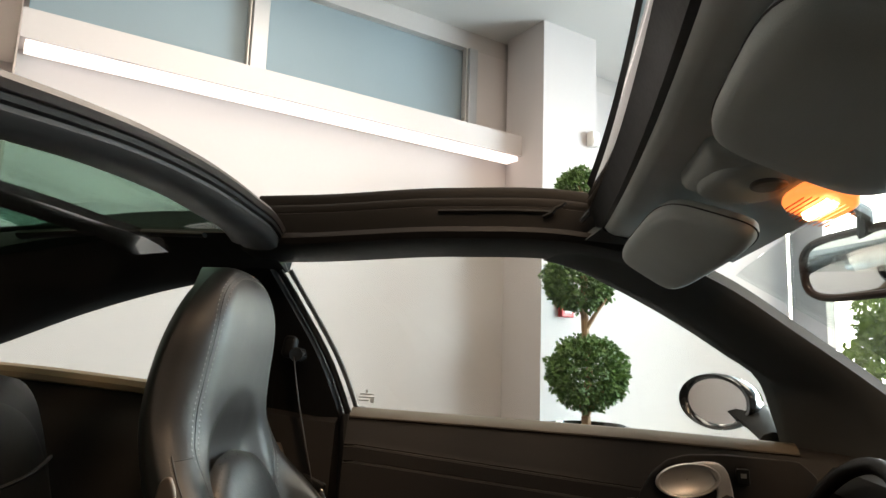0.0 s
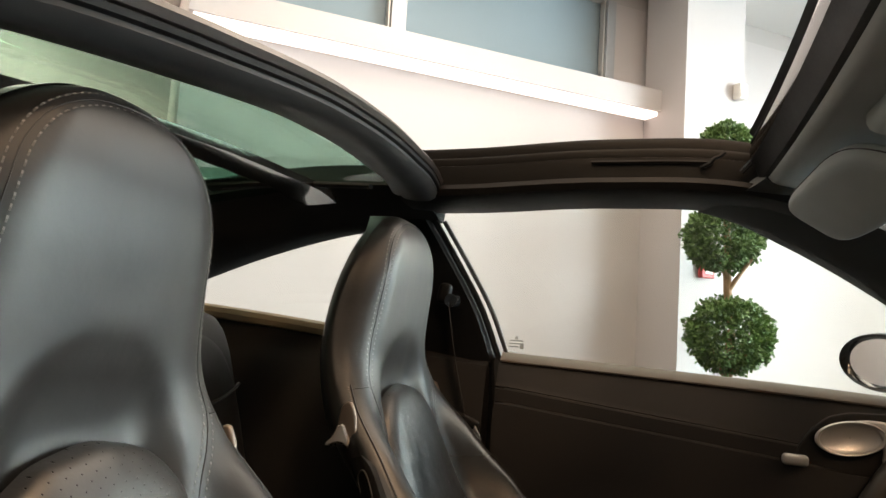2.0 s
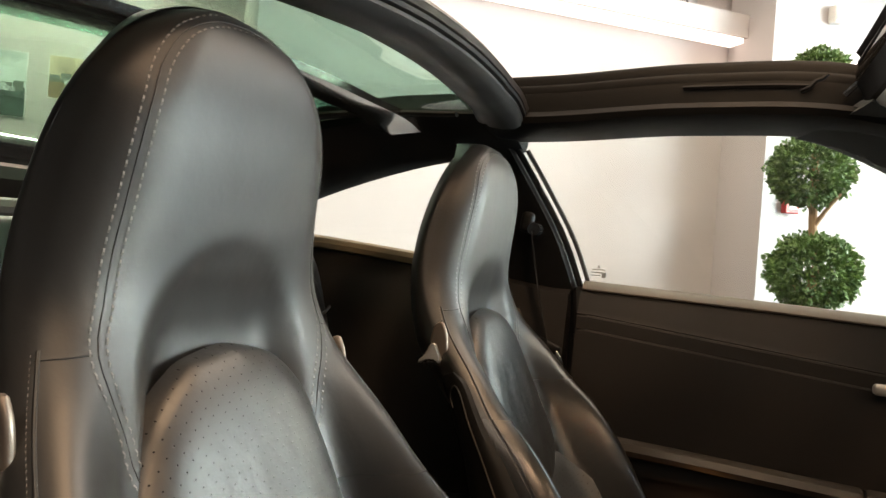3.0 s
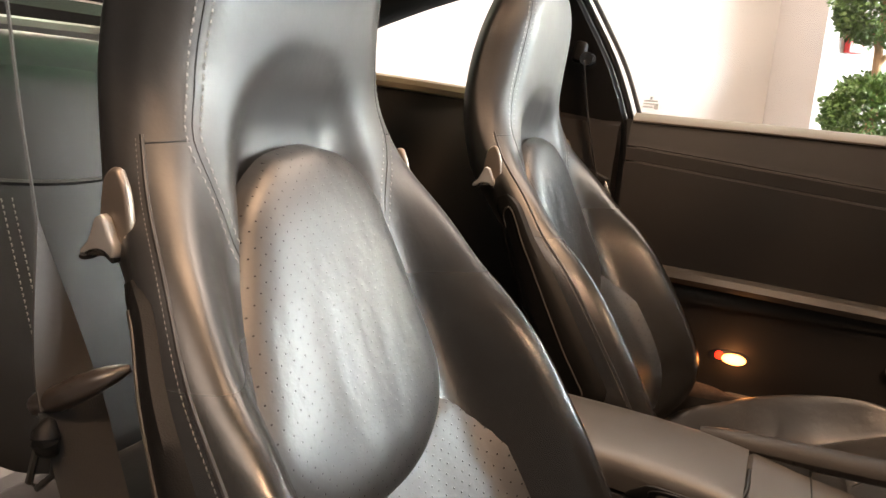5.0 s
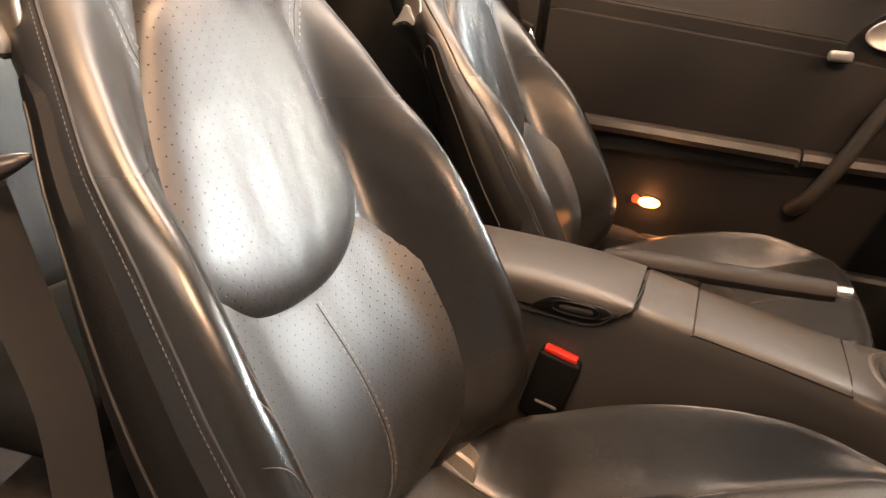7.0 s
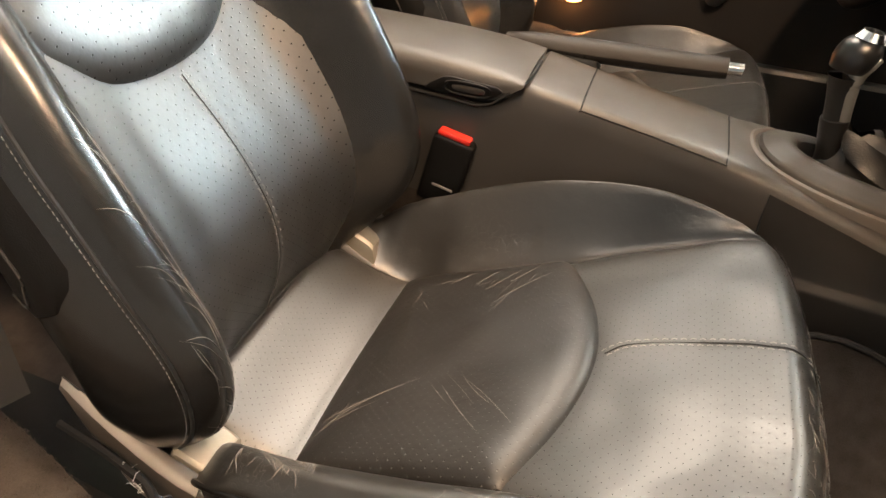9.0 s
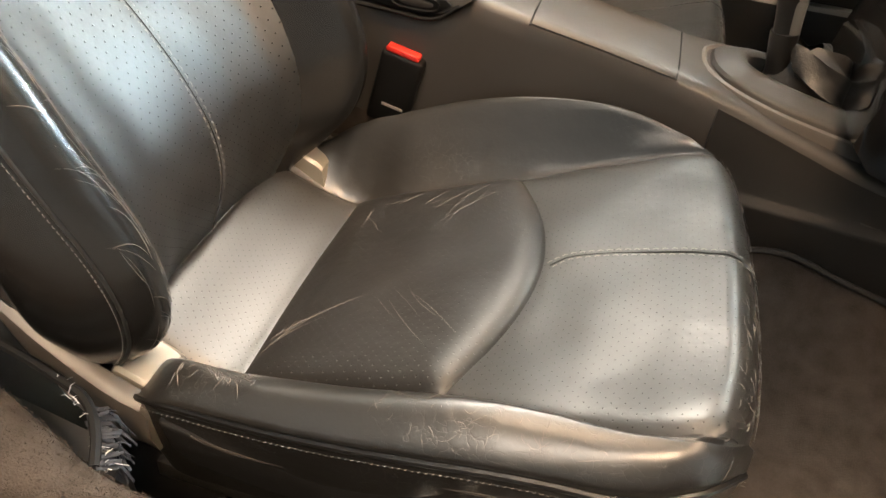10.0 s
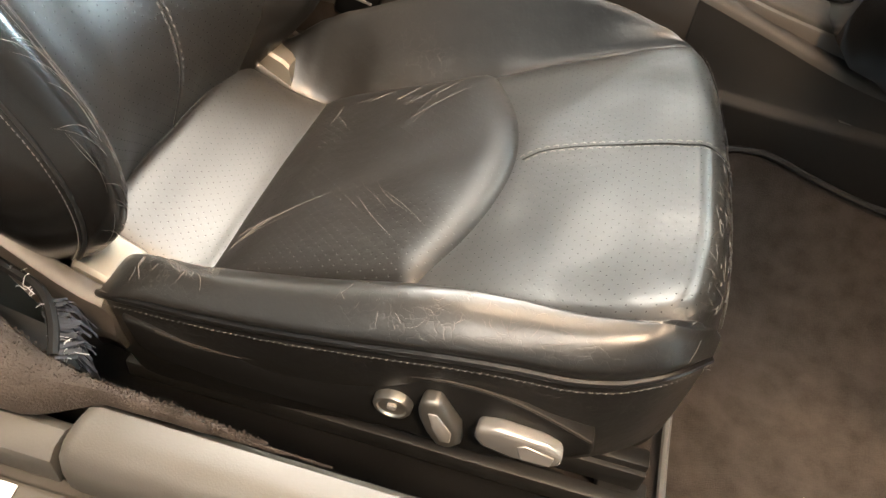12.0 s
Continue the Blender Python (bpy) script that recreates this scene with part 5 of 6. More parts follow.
# ---- sun visors, roof console, mirror ----
def visor(name, corners, label):
    v = thing("sun_visor", tuple(np.mean(np.array(corners), axis=0)), label, "sun visor", "sun visors")
    c = [Vector(p) for p in corners]
    n = (c[1] - c[0]).cross(c[3] - c[0]).normalized()
    rows = []
    for s, d in ((.30, -.56), (.70, -.54), (0.88, -.48), (.955, -.36), (.99, -.16), (1.0, 0), (.985, .2), (.94, .38), (.86, .48), (.70, .54), (.30, .56)):
        ring = []
        for k in range(48):
            a = 2 * math.pi * k / 48
            u = .5 + .5 * s * math.copysign(abs(math.cos(a)) ** .45, math.cos(a))
            w = .5 + .5 * s * math.copysign(abs(math.sin(a)) ** .45, math.sin(a))
            p = c[0] * (1 - u) * (1 - w) + c[1] * u * (1 - w) + c[2] * u * w + c[3] * (1 - u) * w
            ring.append(p + n * .034 * d)
        rows.append(ring)
    part("pad", loft(rows), VISOR_CLOTH, v)
    part("edge_seam", tube(rows[5], .0012, 5, close=True), SEAM, v, "dark welded edge seam")
    return v


visor("near", [(.705, -.175, 1.262), (.682, -.47, 1.250), (.845, -.46, 1.196), (.862, -.150, 1.206)], "charcoal padded sun visor folded up against the headliner")
visor("far", [(.712, .085, 1.258), (.687, .385, 1.232), (.785, .385, 1.168), (.818, -.02, 1.196)], "charcoal padded sun visor folded up against the headliner")

lamp = thing("roof_console", (.78, -.06, 1.24), "black overhead console with an amber reading lamp lit", "interior lamp")
part("housing", box(.785, -.055, 1.256, .13, .16, .040, .018, 3, pose(0, 0, 0, 0, 14, 0)), VISOR_CLOTH, lamp)
pad = []
for r, d in ((1.0, 0), (.98, .007), (.90, .011), (.70, .013), (.35, .014), (.02, .014)):
    pad.append([(.776 + r * (.042 * math.cos(a) - .012 * math.sin(a)), -.060 + r * .078 * math.copysign(abs(math.sin(a)) ** .8, math.sin(a)), 1.246 - d - .16 * r * .042 * math.cos(a)) for a in np.linspace(0, 2 * math.pi, 41)[:-1]])
pd = part("switch_pad", fixed(grid(pad, closed=True)), VISOR_CLOTH, lamp, "raised soft grey switch pad")
part("round_button", prism(ellipse(.790, -.088, .018, .026, 28), -.007, "z", 1.236, .003, 3), PLASTIC_GREY, pd, "round dark button")
part("slot_button", prism(ellipse(.790, -.016, .007, .024, 24), -.004, "z", 1.235, .0015, 2), SATIN, pd, "thin satin button edge")


def lens_shape():
    bm = prism(ellipse(0, 0, .028, .056, 40, 3), -.012, "z", .006, .005, 3)
    bmesh.ops.transform(bm, matrix=Matrix.Translation((.838, -.085, 1.216)) @ pose(0, 0, 0, 0, 22, 0), verts=bm.verts[:])
    return bm


AMBER = emitter("amber_lit_lens", (1.0, 0.29, 0.07), 1.3)
part("lens", lens_shape(), AMBER, lamp, "ribbed amber glowing lens")
for k in range(12):
    part("lens_rib", box(.814 + k * .0042, -.085, 1.2125 - k * .0017, .0007, .098 * math.sqrt(1 - ((k - 5.5) / 6.6) ** 2), .0012, 0, 1, pose(0, 0, 0, 0, 22, 0)), mat("amber_rib", (.7, .22, .05), .2, bump=0), lamp, smooth=False)
part("bulb", tube([(.838, -.055, 1.2075), (.838, -.115, 1.2075)], .007, 8), emitter("warm_bulb", (1.0, .72, .38), 14), lamp)

mirror = thing("rear_view_mirror", (.98, -.02, 1.13), "frameless rear-view mirror with brown-black rim", "mirror")
MIRROR = mat("mirror_glass", (.85, .85, .85), .02, metal=1, vary=0, bump=0, rough_vary=0)
mo = Vector((.985, .185, 1.190))
mm = look(mo, mo + Vector((.9, .25, .10)))


def facing(outline, depth, off, m):
    bm = prism(outline, depth, "z", off, .003, 2)
    bmesh.ops.transform(bm, matrix=m, verts=bm.verts[:])
    return bm


part("shell", facing(ellipse(0, 0, .120, .048, 40, 3.5), -.03, .0, mm), RUBBER, mirror)
part("rim", tube([mm @ Vector((x, y, .001)) for x, y in ellipse(0, 0, .116, .044, 56, 3.5)], .0055, 8, close=True), mat("brown_black_mirror_rim", (.035, .020, .014), .35, bump=0), mirror, "brown-black rounded rim")
part("mirror_face", facing(ellipse(0, 0, .112, .040, 40, 3.5), .002, .0, mm), MIRROR, mirror, "silvered mirror glass")
part("stalk", tube([mo + Vector((.01, 0, .03)), mo + Vector((-.01, -.05, .06)), (.90, .05, 1.255)], .010, 8), PLASTIC, mirror)

# ---- far door ----
DOORX = np.linspace(.165, 1.25, 44)


def door_section(x):
    belt = float(np.interp(x, [.165, .48, .77, 1.02, 1.25], [.929, .920, .910, .898, .885]))
    s1 = float(np.interp(x, [.19, .755, 1.25], [.862, .809, .765]))
    s2 = s1 - .030
    arm = float(np.interp(x, [.27, .71, 1.25], [.605, .588, .58]))
    return [(x, .660, belt - .003), (x, .640, belt), (x, .618, belt - .006), (x, .602, belt - .022), (x, .592, s1 + .012), (x, .585, s1 + .003), (x, .588, s1), (x, .583, s1 - .003), (x, .579, s2 + .002),
            (x, .583, s2), (x, .577, s2 - .003), (x, .570, s2 - .05), (x, .566, arm + .10), (x, .568, arm + .03), (x, .57, arm), (x, .573, arm - .04), (x, .575, .47), (x, .580, .40), (x, .59, .34), (x, .66, .33), (x, .69, .6)]


door = part("door", loft([door_section(x) for x in DOORX]), VINYL, car, "closed door in dark brown-black grained vinyl")
# capping whose tan colour carries the wall light on the door top
rows = []
for x in np.linspace(.168, 1.04, 24):
    belt = float(np.interp(x, [.165, .48, .77, 1.02, 1.25], [.929, .920, .910, .898, .885]))
    rows.append([(x, y, belt + dz) for y, dz in ((.640, -.006), (.640, .0045), (.634, .0065), (.622, .0045), (.610, -.004), (.6045, -.010), (.6045, -.013), (.615, -.014))])
part("belt_trim", loft(rows), mat("lit_tan_belt_trim", (.080, .062, .043), .5, bump=.1), door, "satin capping under the window, tan for its lit top")
arm = part("armrest", loft([[(x, y, z + dz) for y, z in ((.572, .618), (.555, .622), (.538, .616), (.531, .604), (.538, .592), (.56, .588), (.572, .588))] for x, dz in ((.262, -.012), (.272, 0), (.40, -.004), (.55, -.010), (.708, -.016), (.714, -.022))]), PLASTIC_GREY, door, "satin ledge along the door pocket")
part("armrest_end", loft([[(x, y, z + dz) for y, z in ((.572, .618), (.555, .622), (.538, .616), (.531, .604), (.538, .592), (.56, .588), (.572, .588))] for x, dz in ((.718, -.018), (.726, -.016), (.80, -.018), (.90, -.018))]), PLASTIC_GREY, door)
part("pocket_lid", loft([[(x, y, z + dz) for y, z in ((.573, .578), (.562, .580), (.558, .572), (.560, .548), (.574, .545))] for x, dz in ((.285, -.004), (.30, 0), (.50, .002), (.70, .006), (.71, .004))]), VINYL, door)
# raised lines whose paler colour paints the highlight on the door seams
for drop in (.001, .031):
    part("door_seam_highlight", tube([(x, .5865 - .005 * (drop > .02), float(np.interp(x, [.19, .755, 1.25], [.862, .809, .765])) - drop) for x in np.linspace(.185, 1.2, 20)], .0022, 7), VINYL_LIT, door, "raised seam line, paler for its lit edge")
# inner handle in its surround
sur = part("handle_surround", prism(resample([(.738, .785), (.748, .812), (.766, .842), (.795, .868), (.83, .879), (.90, .882), (1.03, .876), (1.06, .85), (1.06, .765), (.95, .76), (.85, .765)], 60).tolist(), -.007, "y", .586, .003, 3), VINYL, door)
bowl = []
for r, d in ((1.0, 0), (1.0, .006), (.96, .008), (.90, .007), (.86, .002), (.60, -.004), (.02, -.006)):
    bowl.append([(.830 + r * (.058 * math.cos(a)), .5705 - d, .834 + r * (.031 * math.sin(a) + .006 * math.cos(a))) for a in np.linspace(0, 2 * math.pi, 49)[:-1]])
part("handle_bowl", fixed(grid(bowl, closed=True)), SILVER, door, "satin silver handle bowl")
part("pull_lever", prism(smooth_line([(.838, .866), (.868, .869), (.888, .866), (.899, .855), (.906, .835), (.910, .812), (.910, .796), (.882, .796), (.882, .815), (.878, .838), (.866, .855), (.838, .860)], 48).tolist(), -.013, "y", .578, .004, 3), SILVER, door, "satin silver pull lever")
part("pull_handle", tube(smooth_line([(.725, .566, .478), (.745, .535, .510), (.768, .522, .560), (.793, .520, .616), (.832, .524, .702), (.880, .545, .775), (.905, .568, .800)], 30), .020, 12, .8), PLASTIC_GREY, door, "satin dark diagonal door pull")
part("lock_switch", box(.927, .568, .845, .024, .012, .030, .004, 2), PLASTIC, door)
part("lock_icon", box(.927, .5615, .848, .010, .001, .008, .0003, 1), THREAD, door)
part("release_tab", box(.739, .560, .787, .044, .022, .020, .007, 3), mat("pale_satin_tab", (.45, .43, .40), .4, metal=.5, bump=0), door, "pale satin release tab")
dl = part("door_lamp", prism(ellipse(.432, .440, .040, .016, 28, 2.4), -.006, "y", .580, .002, 2), SEAM, car)
part("lamp_lens", prism(ellipse(.442, .439, .024, .012, 24), -.004, "y", .575, .001, 2), emitter("warm_door_lamp", (1.0, .36, .09), 4), dl, "glowing warm lens")
part("red_lens", prism(ellipse(.412, .443, .008, .009, 20), -.004, "y", .575, .001, 2), emitter("red_door_lamp", (1.0, .02, .01), 2), dl, "glowing red lens")
g = part("window_glass", loft([[(x, .648 - .1 * 0, .90), (x, .652, .90), (x, float(np.interp(zt, [.9, 1.24], [.652, .562])), zt), (x, float(np.interp(zt, [.9, 1.24], [.648, .558])), zt)] for x, zt in ((.15, .93), (.09, 1.08), (.02, 1.235), (.10, 1.255), (.20, 1.262), (.40, 1.268), (.60, 1.255), (.72, 1.205), (.83, 1.145), (.93, 1.082), (1.0, 1.035), (1.03, .91))]), CLEAR, door)
g.visible_shadow = False
ETCH = mat("white_etched_print", (.50, .53, .53), .8, bump=0)
for k, (w, h, dx) in enumerate(((.006, .006, 0), (.030, .003, .0), (.034, .003, .0), (.022, .003, -.006), (.009, .009, .012), (.014, .003, -.008))):
    part("glass_mark", box(.195 + dx, .636, .968 - .0065 * k + (.0065 if k == 4 else 0), w, .0006, h, 0), ETCH, door, smooth=False)
# wing mirror
wo = Vector((.955, .868, .965))
wmm = look(wo, wo + Vector((.78, .58, .05)))
rows = []
for r, d in ((.02, -.075), (.5, -.070), (.8, -.05), (.96, -.02), (1.0, .0), (.99, .010), (.95, .015), (.86, .013), (.80, .006), (.78, .0)):
    rows.append([wmm @ Vector((.104 * r * math.cos(a), .064 * r * math.sin(a), d)) for a in np.linspace(0, 2 * math.pi, 49)[:-1]])
wm = part("wing_mirror", fixed(grid(rows, closed=True)), GLOSS_BLACK, car, "gloss black oval wing mirror")
part("mirror_face", fixed(grid([[wmm @ Vector((.104 * r * math.cos(a), .064 * r * math.sin(a), .003)) for a in np.linspace(0, 2 * math.pi, 49)[:-1]] for r in (.80, .4, .002)], closed=True)), MIRROR, wm, "silvered mirror glass")
part("mirror_foot", tube([(1.02, .85, .945), (1.03, .78, .925), (1.02, .67, .905)], [.05, .04, .03], 10, .5), RUBBER, wm)

dlamp = new("door_lamp_light", bpy.data.lights.new("door_lamp_light", "POINT"))
dlamp.data.energy, dlamp.data.color, dlamp.data.shadow_soft_size = 0.10, (1.0, .42, .14), .012
dlamp.location = (.44, .552, .438)

# ---- dashboard and steering wheel ----
dash = thing("dashboard", (1.25, CY, .7), "black leather-grained dashboard with rounded cowl", "dashboard")
part("cowl", loft([[(x, y, z) for x, z in ((1.06, .80), (1.05, .84), (1.08, .872), (1.20, .885), (1.45, .875), (1.50, .80), (1.40, .62), (1.16, .60), (1.10, .70))] for y in np.linspace(-.70, .56, 12)]), PLASTIC, dash)
part("lower_panel", loft([[(x, y, z) for x, z in ((1.12, .62), (1.10, .70), (1.20, .72), (1.50, .60), (1.50, .25), (1.36, .25))] for y in np.linspace(-.70, .56, 12)]), VINYL, dash)
wheel = thing("steering_wheel", (.90, .29, .70), "black three-spoke leather steering wheel", "steering wheel")
wc, wr = Vector((.985, .335, .735)), .185
wx, wz = Vector((0, 1, 0)), Vector((.40, 0, .92)).normalized()
part("rim", tube([wc + wx * (wr * math.cos(a)) + wz * (wr * math.sin(a)) for a in np.linspace(0, 2 * math.pi, 49)[:-1]], .013, 10, close=True, up=(1, 0, -.4)), PLASTIC, wheel)
for a in (0.1, math.pi - .1, -math.pi / 2):
    part("spoke", tube([wc + Vector((.03, 0, -.01)), wc + (wx * math.cos(a) + wz * math.sin(a)) * wr], [.03, .016], 8, .4), PLASTIC, wheel)
part("hub", tube([wc + Vector((.06, 0, -.025)), wc - Vector((.005, 0, -.002))], [.06, .065], 20), PLASTIC, wheel)
part("column", tube([wc + Vector((.05, 0, -.02)), (1.25, .29, .60)], .035, 10), PLASTIC, wheel)

part("radio_console", loft([[(x, CY + s * w, z) for s, w, z in ((-1, .0, zt), (-1, .08, zt - .004), (-1, .112, zt - .02), (-1, .122, zt - .06), (-1, .118, zb), (1, .118, zb), (1, .122, zt - .06), (1, .112, zt - .02), (1, .08, zt - .004))] for x, zt, zb in ((.955, .520, .44), (.965, .575, .43), (.985, .625, .41), (1.02, .67, .40), (1.08, .74, .36), (1.20, .80, .30))]), GLOSS_BLACK, dash, "glossy dark radio console")

# ---- centre console ----
con = thing("centre_console", (.6, CY, .4), "satin dark grey centre console sloping to the front", "console")
CTOP = spline([.0, .20, .46, .568, .65, .736, .80, .89, 1.0, 1.2], [.530, .528, .517, .500, .487, .472, .458, .433, .402, .38])
CHALF = spline([.0, .46, .75, 1.0, 1.2], [.082, .085, .092, .112, .125])


def console_row(x, dz=0.0):
    h, w = float(CTOP(x)) + dz, float(CHALF(x))
    cut = float(np.interp(x, [.50, .55, .76, .82], [0, 1, 1, 0]))
    far = w * (1 - cut) + .055 * cut
    return [(x, CY + (s * (w + o) if s < 0 else s * (far + o * (1 - cut))), z) for s, o, z in ((-1, .020, .22), (-1, .012, h - .10), (-1, .004, h - .03), (-1, .0, h - .010), (-1, -.006, h - .003), (-1, -.014, h), (-.4, 0, h + .002), (.4, 0, h + .002), (1, -.014, h), (1, -.006, h - .003), (1, 0, h - .010), (1, .004, h - .03), (1, .012, h - .10), (1, .020, .22))]


def under_lid(x):
    return float(np.interp(x, [.440, .466, .496, .500], [-.040, -.030, -.004, 0]))


part("console_body", loft([console_row(x, under_lid(x)) for x in list(np.linspace(-.05, .43, 10)) + list(np.linspace(.44, .50, 10)) + list(np.linspace(.52, 1.18, 28))]), PLASTIC_GREY, con)
rows = []
for x in list(np.linspace(-.05, .43, 9)) + list(np.linspace(.44, .494, 12)):
    h, w = float(CTOP(x)) + .003, float(CHALF(x)) + .002
    low = min(h - .004, float(CTOP(x)) + under_lid(x) + .003)
    side_z = [low + (h - low) * q for q in (0, .45, .72, .88, .97)]
    side_w = [w + .002, w, w - .004, w - .013, w - .028]
    rows.append([(x, CY - v, z) for v, z in zip(side_w, side_z)] + [(x, CY, h + .002)] + [(x, CY + v, z) for v, z in zip(reversed(side_w), reversed(side_z))])
lid = part("lid", loft(rows), PLASTIC_GREY, con, "satin grey storage lid")
ys_ = CY - .0885
part("lid_gap", tube(smooth_line([(.10, ys_ - .002, .485), (.34, ys_ - .003, .481), (.41, ys_ - .004, .479), (.443, ys_ - .004, .478), (.458, ys_ - .003, .483), (.470, ys_ - .001, .493), (.483, ys_ + .004, .503), (.492, ys_ + .014, .5105), (.496, ys_ + .03, .513), (.497, CY, .5155)], 40), .0026, 6), RUBBER, lid, "dark gap under the lid")
part("latch_plate", prism([(.366, .487), (.372, .494), (.390, .506), (.400, .508), (.462, .505), (.470, .499), (.450, .485), (.44, .483), (.38, .484)], -.004, "y", ys_ + .0005, .0015, 2), PLASTIC, lid, "black latch recess")
part("latch_rim", tube([(x, ys_ - .004, z) for x, z in ellipse(.424, .4955, .030, .0085, 28, 3)], .0016, 5, close=True), RUBBER, lid)
part("latch_button", prism(ellipse(.425, .4955, .022, .0045, 24, 3), -.005, "y", ys_, .0015, 2), PLASTIC_GREY, lid, "satin latch button")
for s_ in (-1, 1):
    rows = []
    for x in np.linspace(.806, 1.18, 24):
        h, w = float(CTOP(x)), float(CHALF(x))
        low = .345 - .02 * (x - .9)
        rows.append([(x, CY + s_ * (w + o), z) for o, z in ((.004, h - .014), (.008, h - .034), (.016, min(h - .05, low + .04)), (.020, low + .008), (.024, low + .003), (.030, low), (.033, low - .006), (.032, .22), (.0, .22), (-.01, h - .02))])
    part("front_side_panel", loft(rows), SIDE_PLASTIC, con, "soft black plastic side panel with a raised lower edge")
# storage tray, hand brake
for gap in (((.568, CY - .094), (.568, CY - .060), (.568, -.022)), ((.750, CY - .094), (.7515, CY - .060), (.753, -.026)), ((.568, CY - .0905), (.66, CY - .0915), (.750, CY - .094))):
    part("cover_gap", tube([(x, y, float(CTOP(x)) + (.0015 if y > CY - .08 else -.004)) for x, y in gap], .0013, 5), RUBBER, con)
hb = part("hand_brake", tube(smooth_line([(.43, .005, .512), (.50, .004, .514), (.56, .004, .516), (.64, .004, .519), (.735, .004, .524)], 16), [.012, .016, .019, .020, .020, .0205, .021, .021, .021, .021, .021, .021, .0205, .020, .0195, .018], 12, .75), VINYL, con, "black leather hand brake grip")
part("brake_button", tube([(.733, .004, .524), (.755, .004, .525)], .009, 12), CHROME, hb, "chrome button")
part("grip_collar", tube([(.545, .004, .514), (.552, .004, .515)], .0205, 12, .78), RUBBER, hb)
part("brake_boot", box(.50, .005, .497, .14, .05, .03, .012, 2), LEATHER, con)
# gear lever


def gear_ring(rx, ry, z, n=56):
    return [(x, y, z - .20 * (x - .90)) for x, y in ellipse(.925, CY, rx, ry, n, 2.5)]


gl = part("gear_surround", fixed(grid([gear_ring(*r) for r in ((.134, .080, .425), (.133, .079, .443), (.130, .076, .447), (.122, .069, .4495), (.110, .058, .456), (.100, .049, .459), (.093, .042, .4585), (.089, .038, .455), (.086, .035, .43))], closed=True)), PLASTIC_GREY, con, "satin oval gear lever surround")
part("surround_rim", fixed(grid([gear_ring(*r) for r in ((.147, .093, .415), (.1465, .0925, .437), (.145, .091, .4405), (.141, .087, .4425), (.138, .084, .4405), (.1365, .0825, .430))], closed=True)), SATIN_TRIM, gl, "paler satin rim")
part("surround_well", fixed(grid([gear_ring(.088, .037, .436), gear_ring(.03, .012, .430)], closed=True, caps=True)), RUBBER, gl)
boot = []
for k, (r, dx, z) in zip(np.linspace(0, 6, 25), smooth_line([(.050, .022, .436), (.056, .024, .448), (.052, .022, .462), (.044, .018, .474), (.038, .014, .486), (.028, .006, .497), (.020, -.004, .500)], 25)):
    boot.append([(.900 + dx + r * (1 + .13 * math.sin(5 * a + k * 1.7) + .08 * math.sin(9 * a + k)) * math.cos(a), CY + .66 * r * (1 + .12 * math.sin(5 * a + k * 1.7)) * math.sin(a), z + .004 * math.sin(4 * a + 2 * k)) for a in np.linspace(0, 2 * math.pi, 57)[:-1]])
part("gear_boot", fixed(grid(boot, closed=True)), GAITER, gl, "crumpled grey leather gaiter")
part("gear_sleeve", tube(smooth_line([(.874, CY, .440), (.8725, CY, .467), (.868, CY, .49), (.865, CY, .512)], 8), [.0155, .015, .0145, .0145, .015, .0155, .0165, .0170], 18), LEATHER, gl, "black stitched leather sleeve")
part("gear_shaft", tube(smooth_line([(.864, CY, .505), (.860, CY, .53), (.8565, CY, .555), (.856, CY, .575), (.861, CY, .592), (.866, CY, .606), (.867, CY, .616)], 16), [.0125, .0125, .0127, .013, .0135, .014, .015, .0165, .0185, .021, .0235, .0245, .024, .022, .017, .006], 20), LEATHER, gl, "slim black leather gear lever")
part("knob_face", tube(smooth_line([(.8735, CY - .0055, .508), (.8695, CY - .0055, .53), (.8665, CY - .0058, .552), (.8675, CY - .0065, .568), (.874, CY - .0085, .582), (.884, CY - .0105, .592)], 16), [.0065, .0078, .008, .0082, .0084, .0087, .009, .0092, .0095, .0095, .0095, .009, .0085, .008, .006, .003], 14), SATIN, gl, "satin silver face")
part("knob_cap", tube([(.867, CY, .610), (.868, CY, .619)], [.019, .013], 20), CHROME, gl, "bright metal cap")

# ---- belts and buckles ----
def ribbon(points, width, across, material, parent, name="webbing", n=40, across_end=None):
    line = smooth_line(points, n)
    rows = []
    for i, p in enumerate(line):
        p = Vector(p)
        d = (Vector(line[min(i + 1, n - 1)]) - Vector(line[max(i - 1, 0)])).normalized()
        way = Vector(across).lerp(Vector(across_end), i / (n - 1)) if across_end else Vector(across)
        s = (way - d * d.dot(way)).normalized() * width / 2
        t = d.cross(s).normalized() * .0007
        rows.append([p - s - t, p + s - t, p + s + t, p - s + t])
    return part(name, loft(rows), material, parent)


def buckle(y):
    b = thing("belt_buckle", (.42, y, .37), "black seat belt buckle with red release button", "belt buckle", "belt buckles")
    m = pose(0, 0, 0, 0, 12, 0)
    part("housing", box(.406, y, .378, .058, .026, .105, .006, 3, m), PLASTIC, b)
    part("button", box(.416, y - .003, .4325, .046, .017, .008, .003, 2, m), RED, b, "bright red push button")
    part("slot", box(.406, y - .0135, .357, .03, .001, .004, .0003, 1, m), THREAD, b)
    part("stalk", tube([(.40, y + .003, .325), (.385, y + .006, .25)], .010, 8), RUBBER, b)
    return b


buckle(-.172)
buckle(CY + (.172 + CY) + .10)

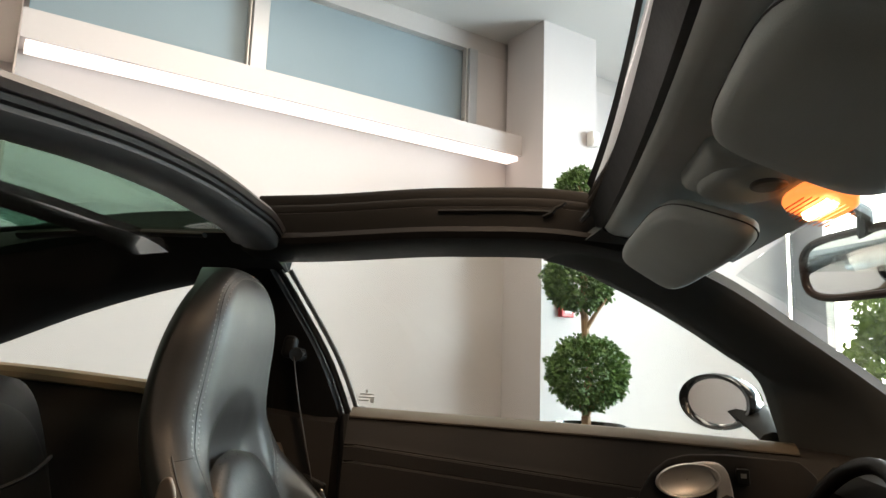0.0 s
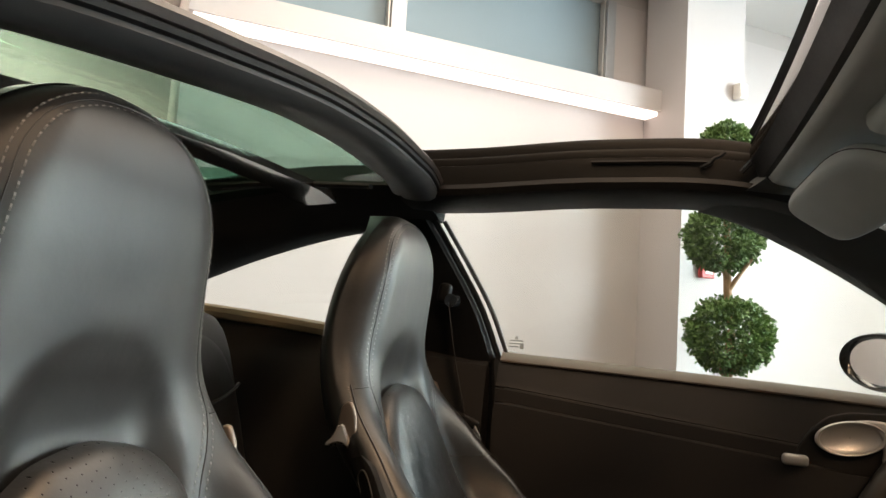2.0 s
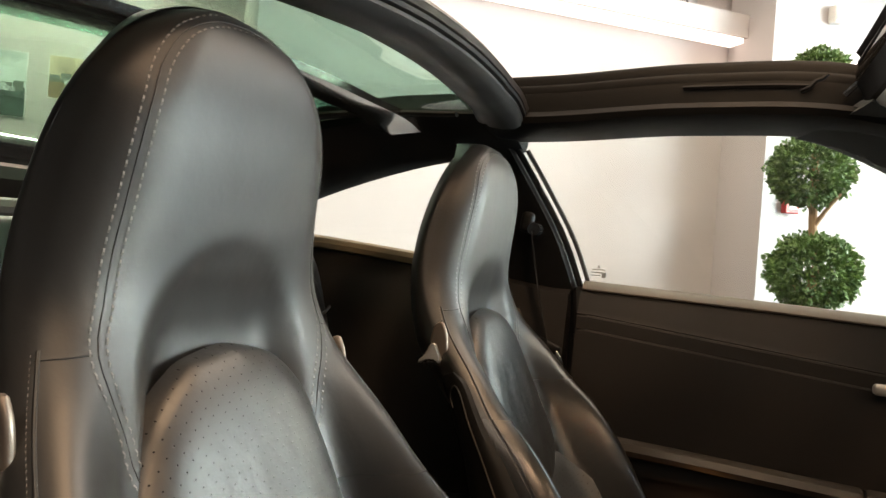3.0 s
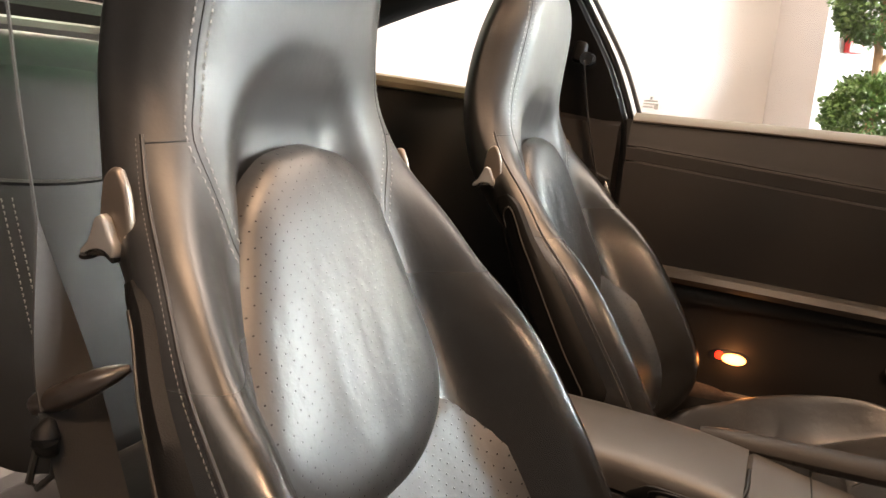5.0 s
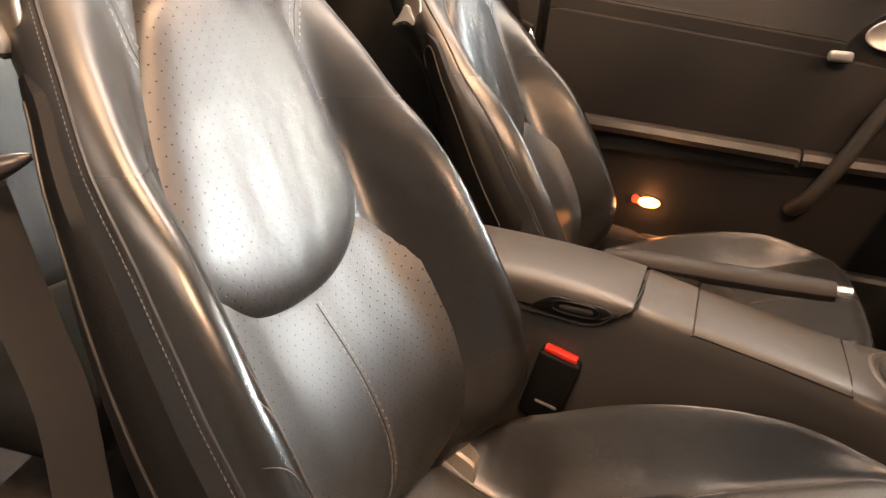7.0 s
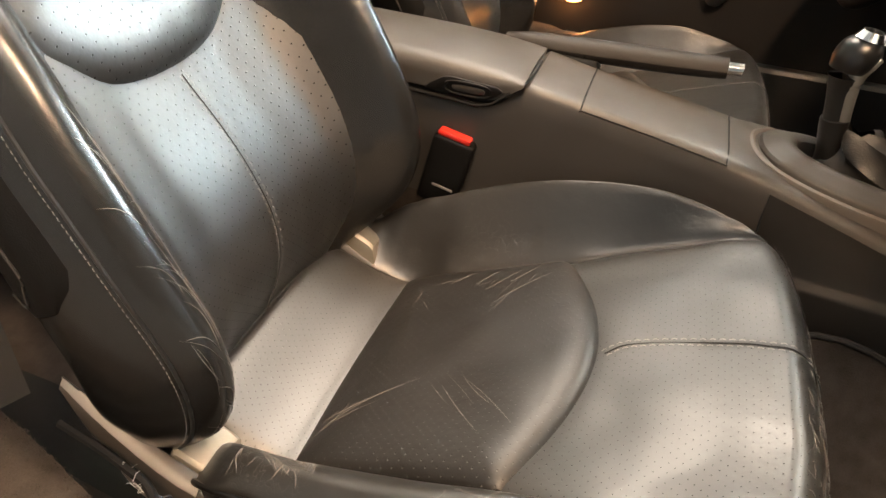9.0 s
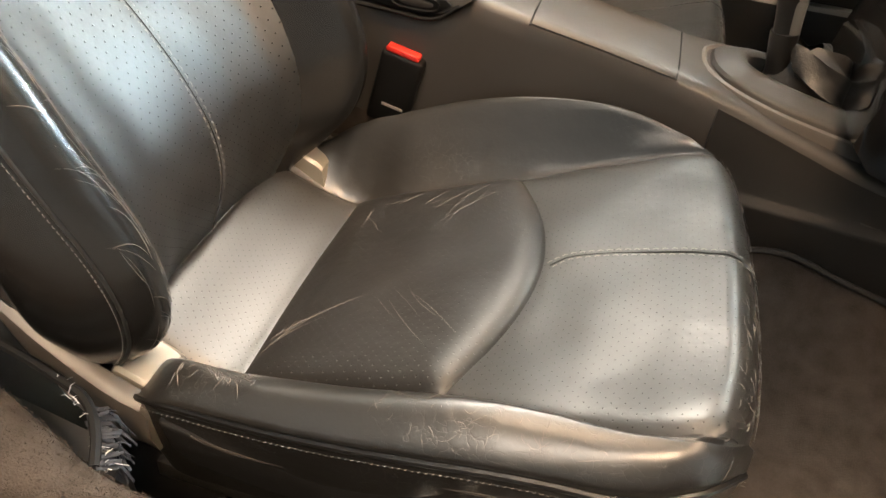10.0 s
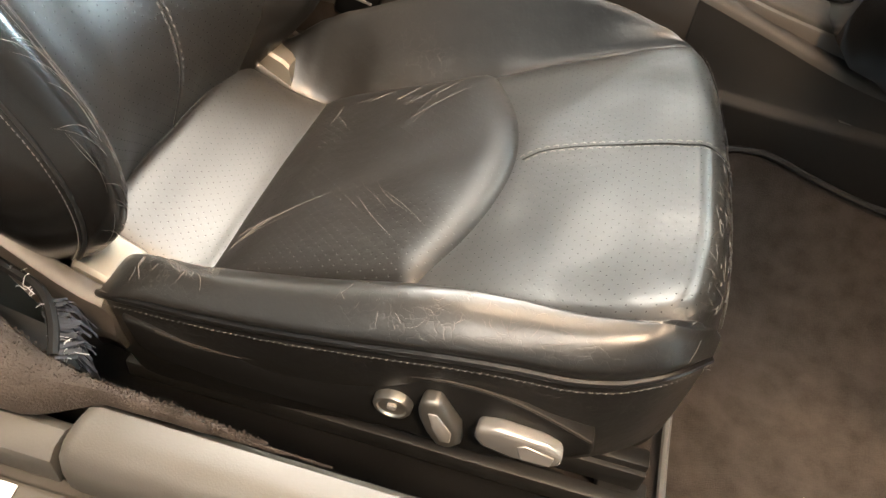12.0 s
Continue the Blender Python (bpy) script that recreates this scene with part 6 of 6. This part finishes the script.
near_belt = thing("seat_belt", (.05, -.66, .60), "dark grey seat belt hanging behind the seat with buckle tongue", "seat belt", "seat belts")
ribbon([(.005, -.655, 1.08), (.020, -.658, .97), (.0300, -.66, .90), (.0349, -.66, .8677), (.0384, -.66, .8417)], .046, (-.81, .55, -.20), WEBBING, near_belt)
ribbon([(.0384, -.66, .8417), (.0420, -.66, .818), (.0466, -.66, .7918), (.0587, -.66, .736), (.066, -.661, .718)], .046, (-.81, .55, -.20), WEBBING, near_belt, across_end=(.05, 1.0, -.1))
ribbon([(.066, -.662, .718), (.075, -.661, .685), (.0833, -.660, .6535), (.1028, -.662, .6096), (.1189, -.664, .5748), (.150, -.680, .48), (.185, -.70, .36)], .042, (.30, .95, 0), WEBBING, near_belt)
tg = part("tongue", tube(smooth_line([(.022, -.648, .690), (.034, -.660, .706), (.050, -.668, .717), (.068, -.671, .725), (.088, -.667, .737), (.102, -.658, .745), (.110, -.648, .749)], 20), [.003, .006, .008, .0095, .0105, .011, .0115, .0115, .0115, .0115, .0115, .0115, .0115, .0115, .011, .0105, .0095, .008, .006, .003], 12, .8), TONGUE, near_belt, "dark bronze-black belt tongue")
part("tongue_plate", tube([(.040, -.668, .690), (.026, -.670, .648), (.032, -.668, .644), (.046, -.664, .658), (.052, -.664, .690)], .0028, 7), STEEL, tg, "dark metal latch loop")
part("belt_stop", tube(smooth_line([(.074, -.682, .716), (.075, -.687, .708), (.076, -.687, .698), (.077, -.682, .692)], 8), [.003, .006, .008, .009, .009, .008, .006, .003], 10), PLASTIC, near_belt, "black plastic belt stop")
far_belt = thing("seat_belt", (.06, .57, .80), "black seat belt from the pillar guide with buckle tongue", "seat belt", "seat belts")
part("guide", box(.045, .566, 1.055, .030, .026, .046, .011, 3, pose(0, 0, 0, 0, 10, 0)), PLASTIC, far_belt, "rounded black belt guide")
part("guide_cap", tube([(.066, .566, 1.040), (.066, .545, 1.040)], [.016, .014], 16), GLOSS_BLACK, far_belt)
ribbon([(.060, .552, 1.035), (.075, .553, .95), (.095, .55, .87), (.115, .548, .79), (.13, .555, .66), (.14, .565, .45)], .046, (-.32, .95, 0), WEBBING, far_belt)
part("tongue", box(.118, .540, .790, .055, .014, .026, .006, 3, pose(0, 0, 0, 0, 20, 0)), PLASTIC, far_belt, "dark plastic belt tongue")
part("tongue_plate", box(.142, .535, .770, .012, .004, .034, .001, 1, pose(0, 0, 0, 0, -28, 0)), CHROME, far_belt, "metal latch plate")

# ---- rear seats ----
def rear_seat(y0):

    def surf(y, z):
        x = -.30 - (z - .55) * .26 + .02 * math.cos(y / .26 * 1.5) - .03 * (abs(y) / .26) ** 4
        return Vector((x, y0 + y, z)), Vector((.96, 0, .26))
    out = ellipse(0, .745, .262, .255, 60, 5)
    r = part("rear_seat", patch(out, (0, .745), surf, lambda q: -.04 + .055 * (1 - q ** 6) ** .5), LEATHER_REAR, car, "small black leather folding rear seat")
    ins = [(y, z) for y, z in ellipse(0, .70, .205, .245, 60, 3.2)]
    part("insert", patch(ins, (0, .70), surf, lambda q: .008 + .014 * (1 - q ** 6) ** .5), LEATHER_REAR, r)
    line = [surf(y, .80 + .03 * (y / .2) ** 2) for y in np.linspace(-.20, .20, 30)]
    part("cross_seam", tube([p + n * .0215 for p, n in line], .004, 6), SEAM, r)
    th = bmesh.new()
    for o in (-.10, -.088):
        l2 = [surf(o, z) for z in np.linspace(.5, .79, 40)]
        stitches([p + n * .0225 for p, n in l2], [n for p, n in l2], bm=th)
    tagged(part("stitching", th, THREAD_DARK, r, "light grey thread", smooth=False), kind="stuff")
    part("shell", box(-.40, y0, .72, .05, .50, .48, .03, 3, pose(0, 0, 0, 0, -14, 0)), PLASTIC, r)
    part("cushion", box(-.14, y0, .42, .36, .46, .10, .04, 4, pose(0, 0, 0, 0, -8, 0)), LEATHER_REAR, r)
    return r


rear_seat(CY - .29)
rear_seat(CY + .29)
part("rear_tunnel", box(-.20, CY, .45, .45, .07, .14, .02, 3), PLASTIC, car)
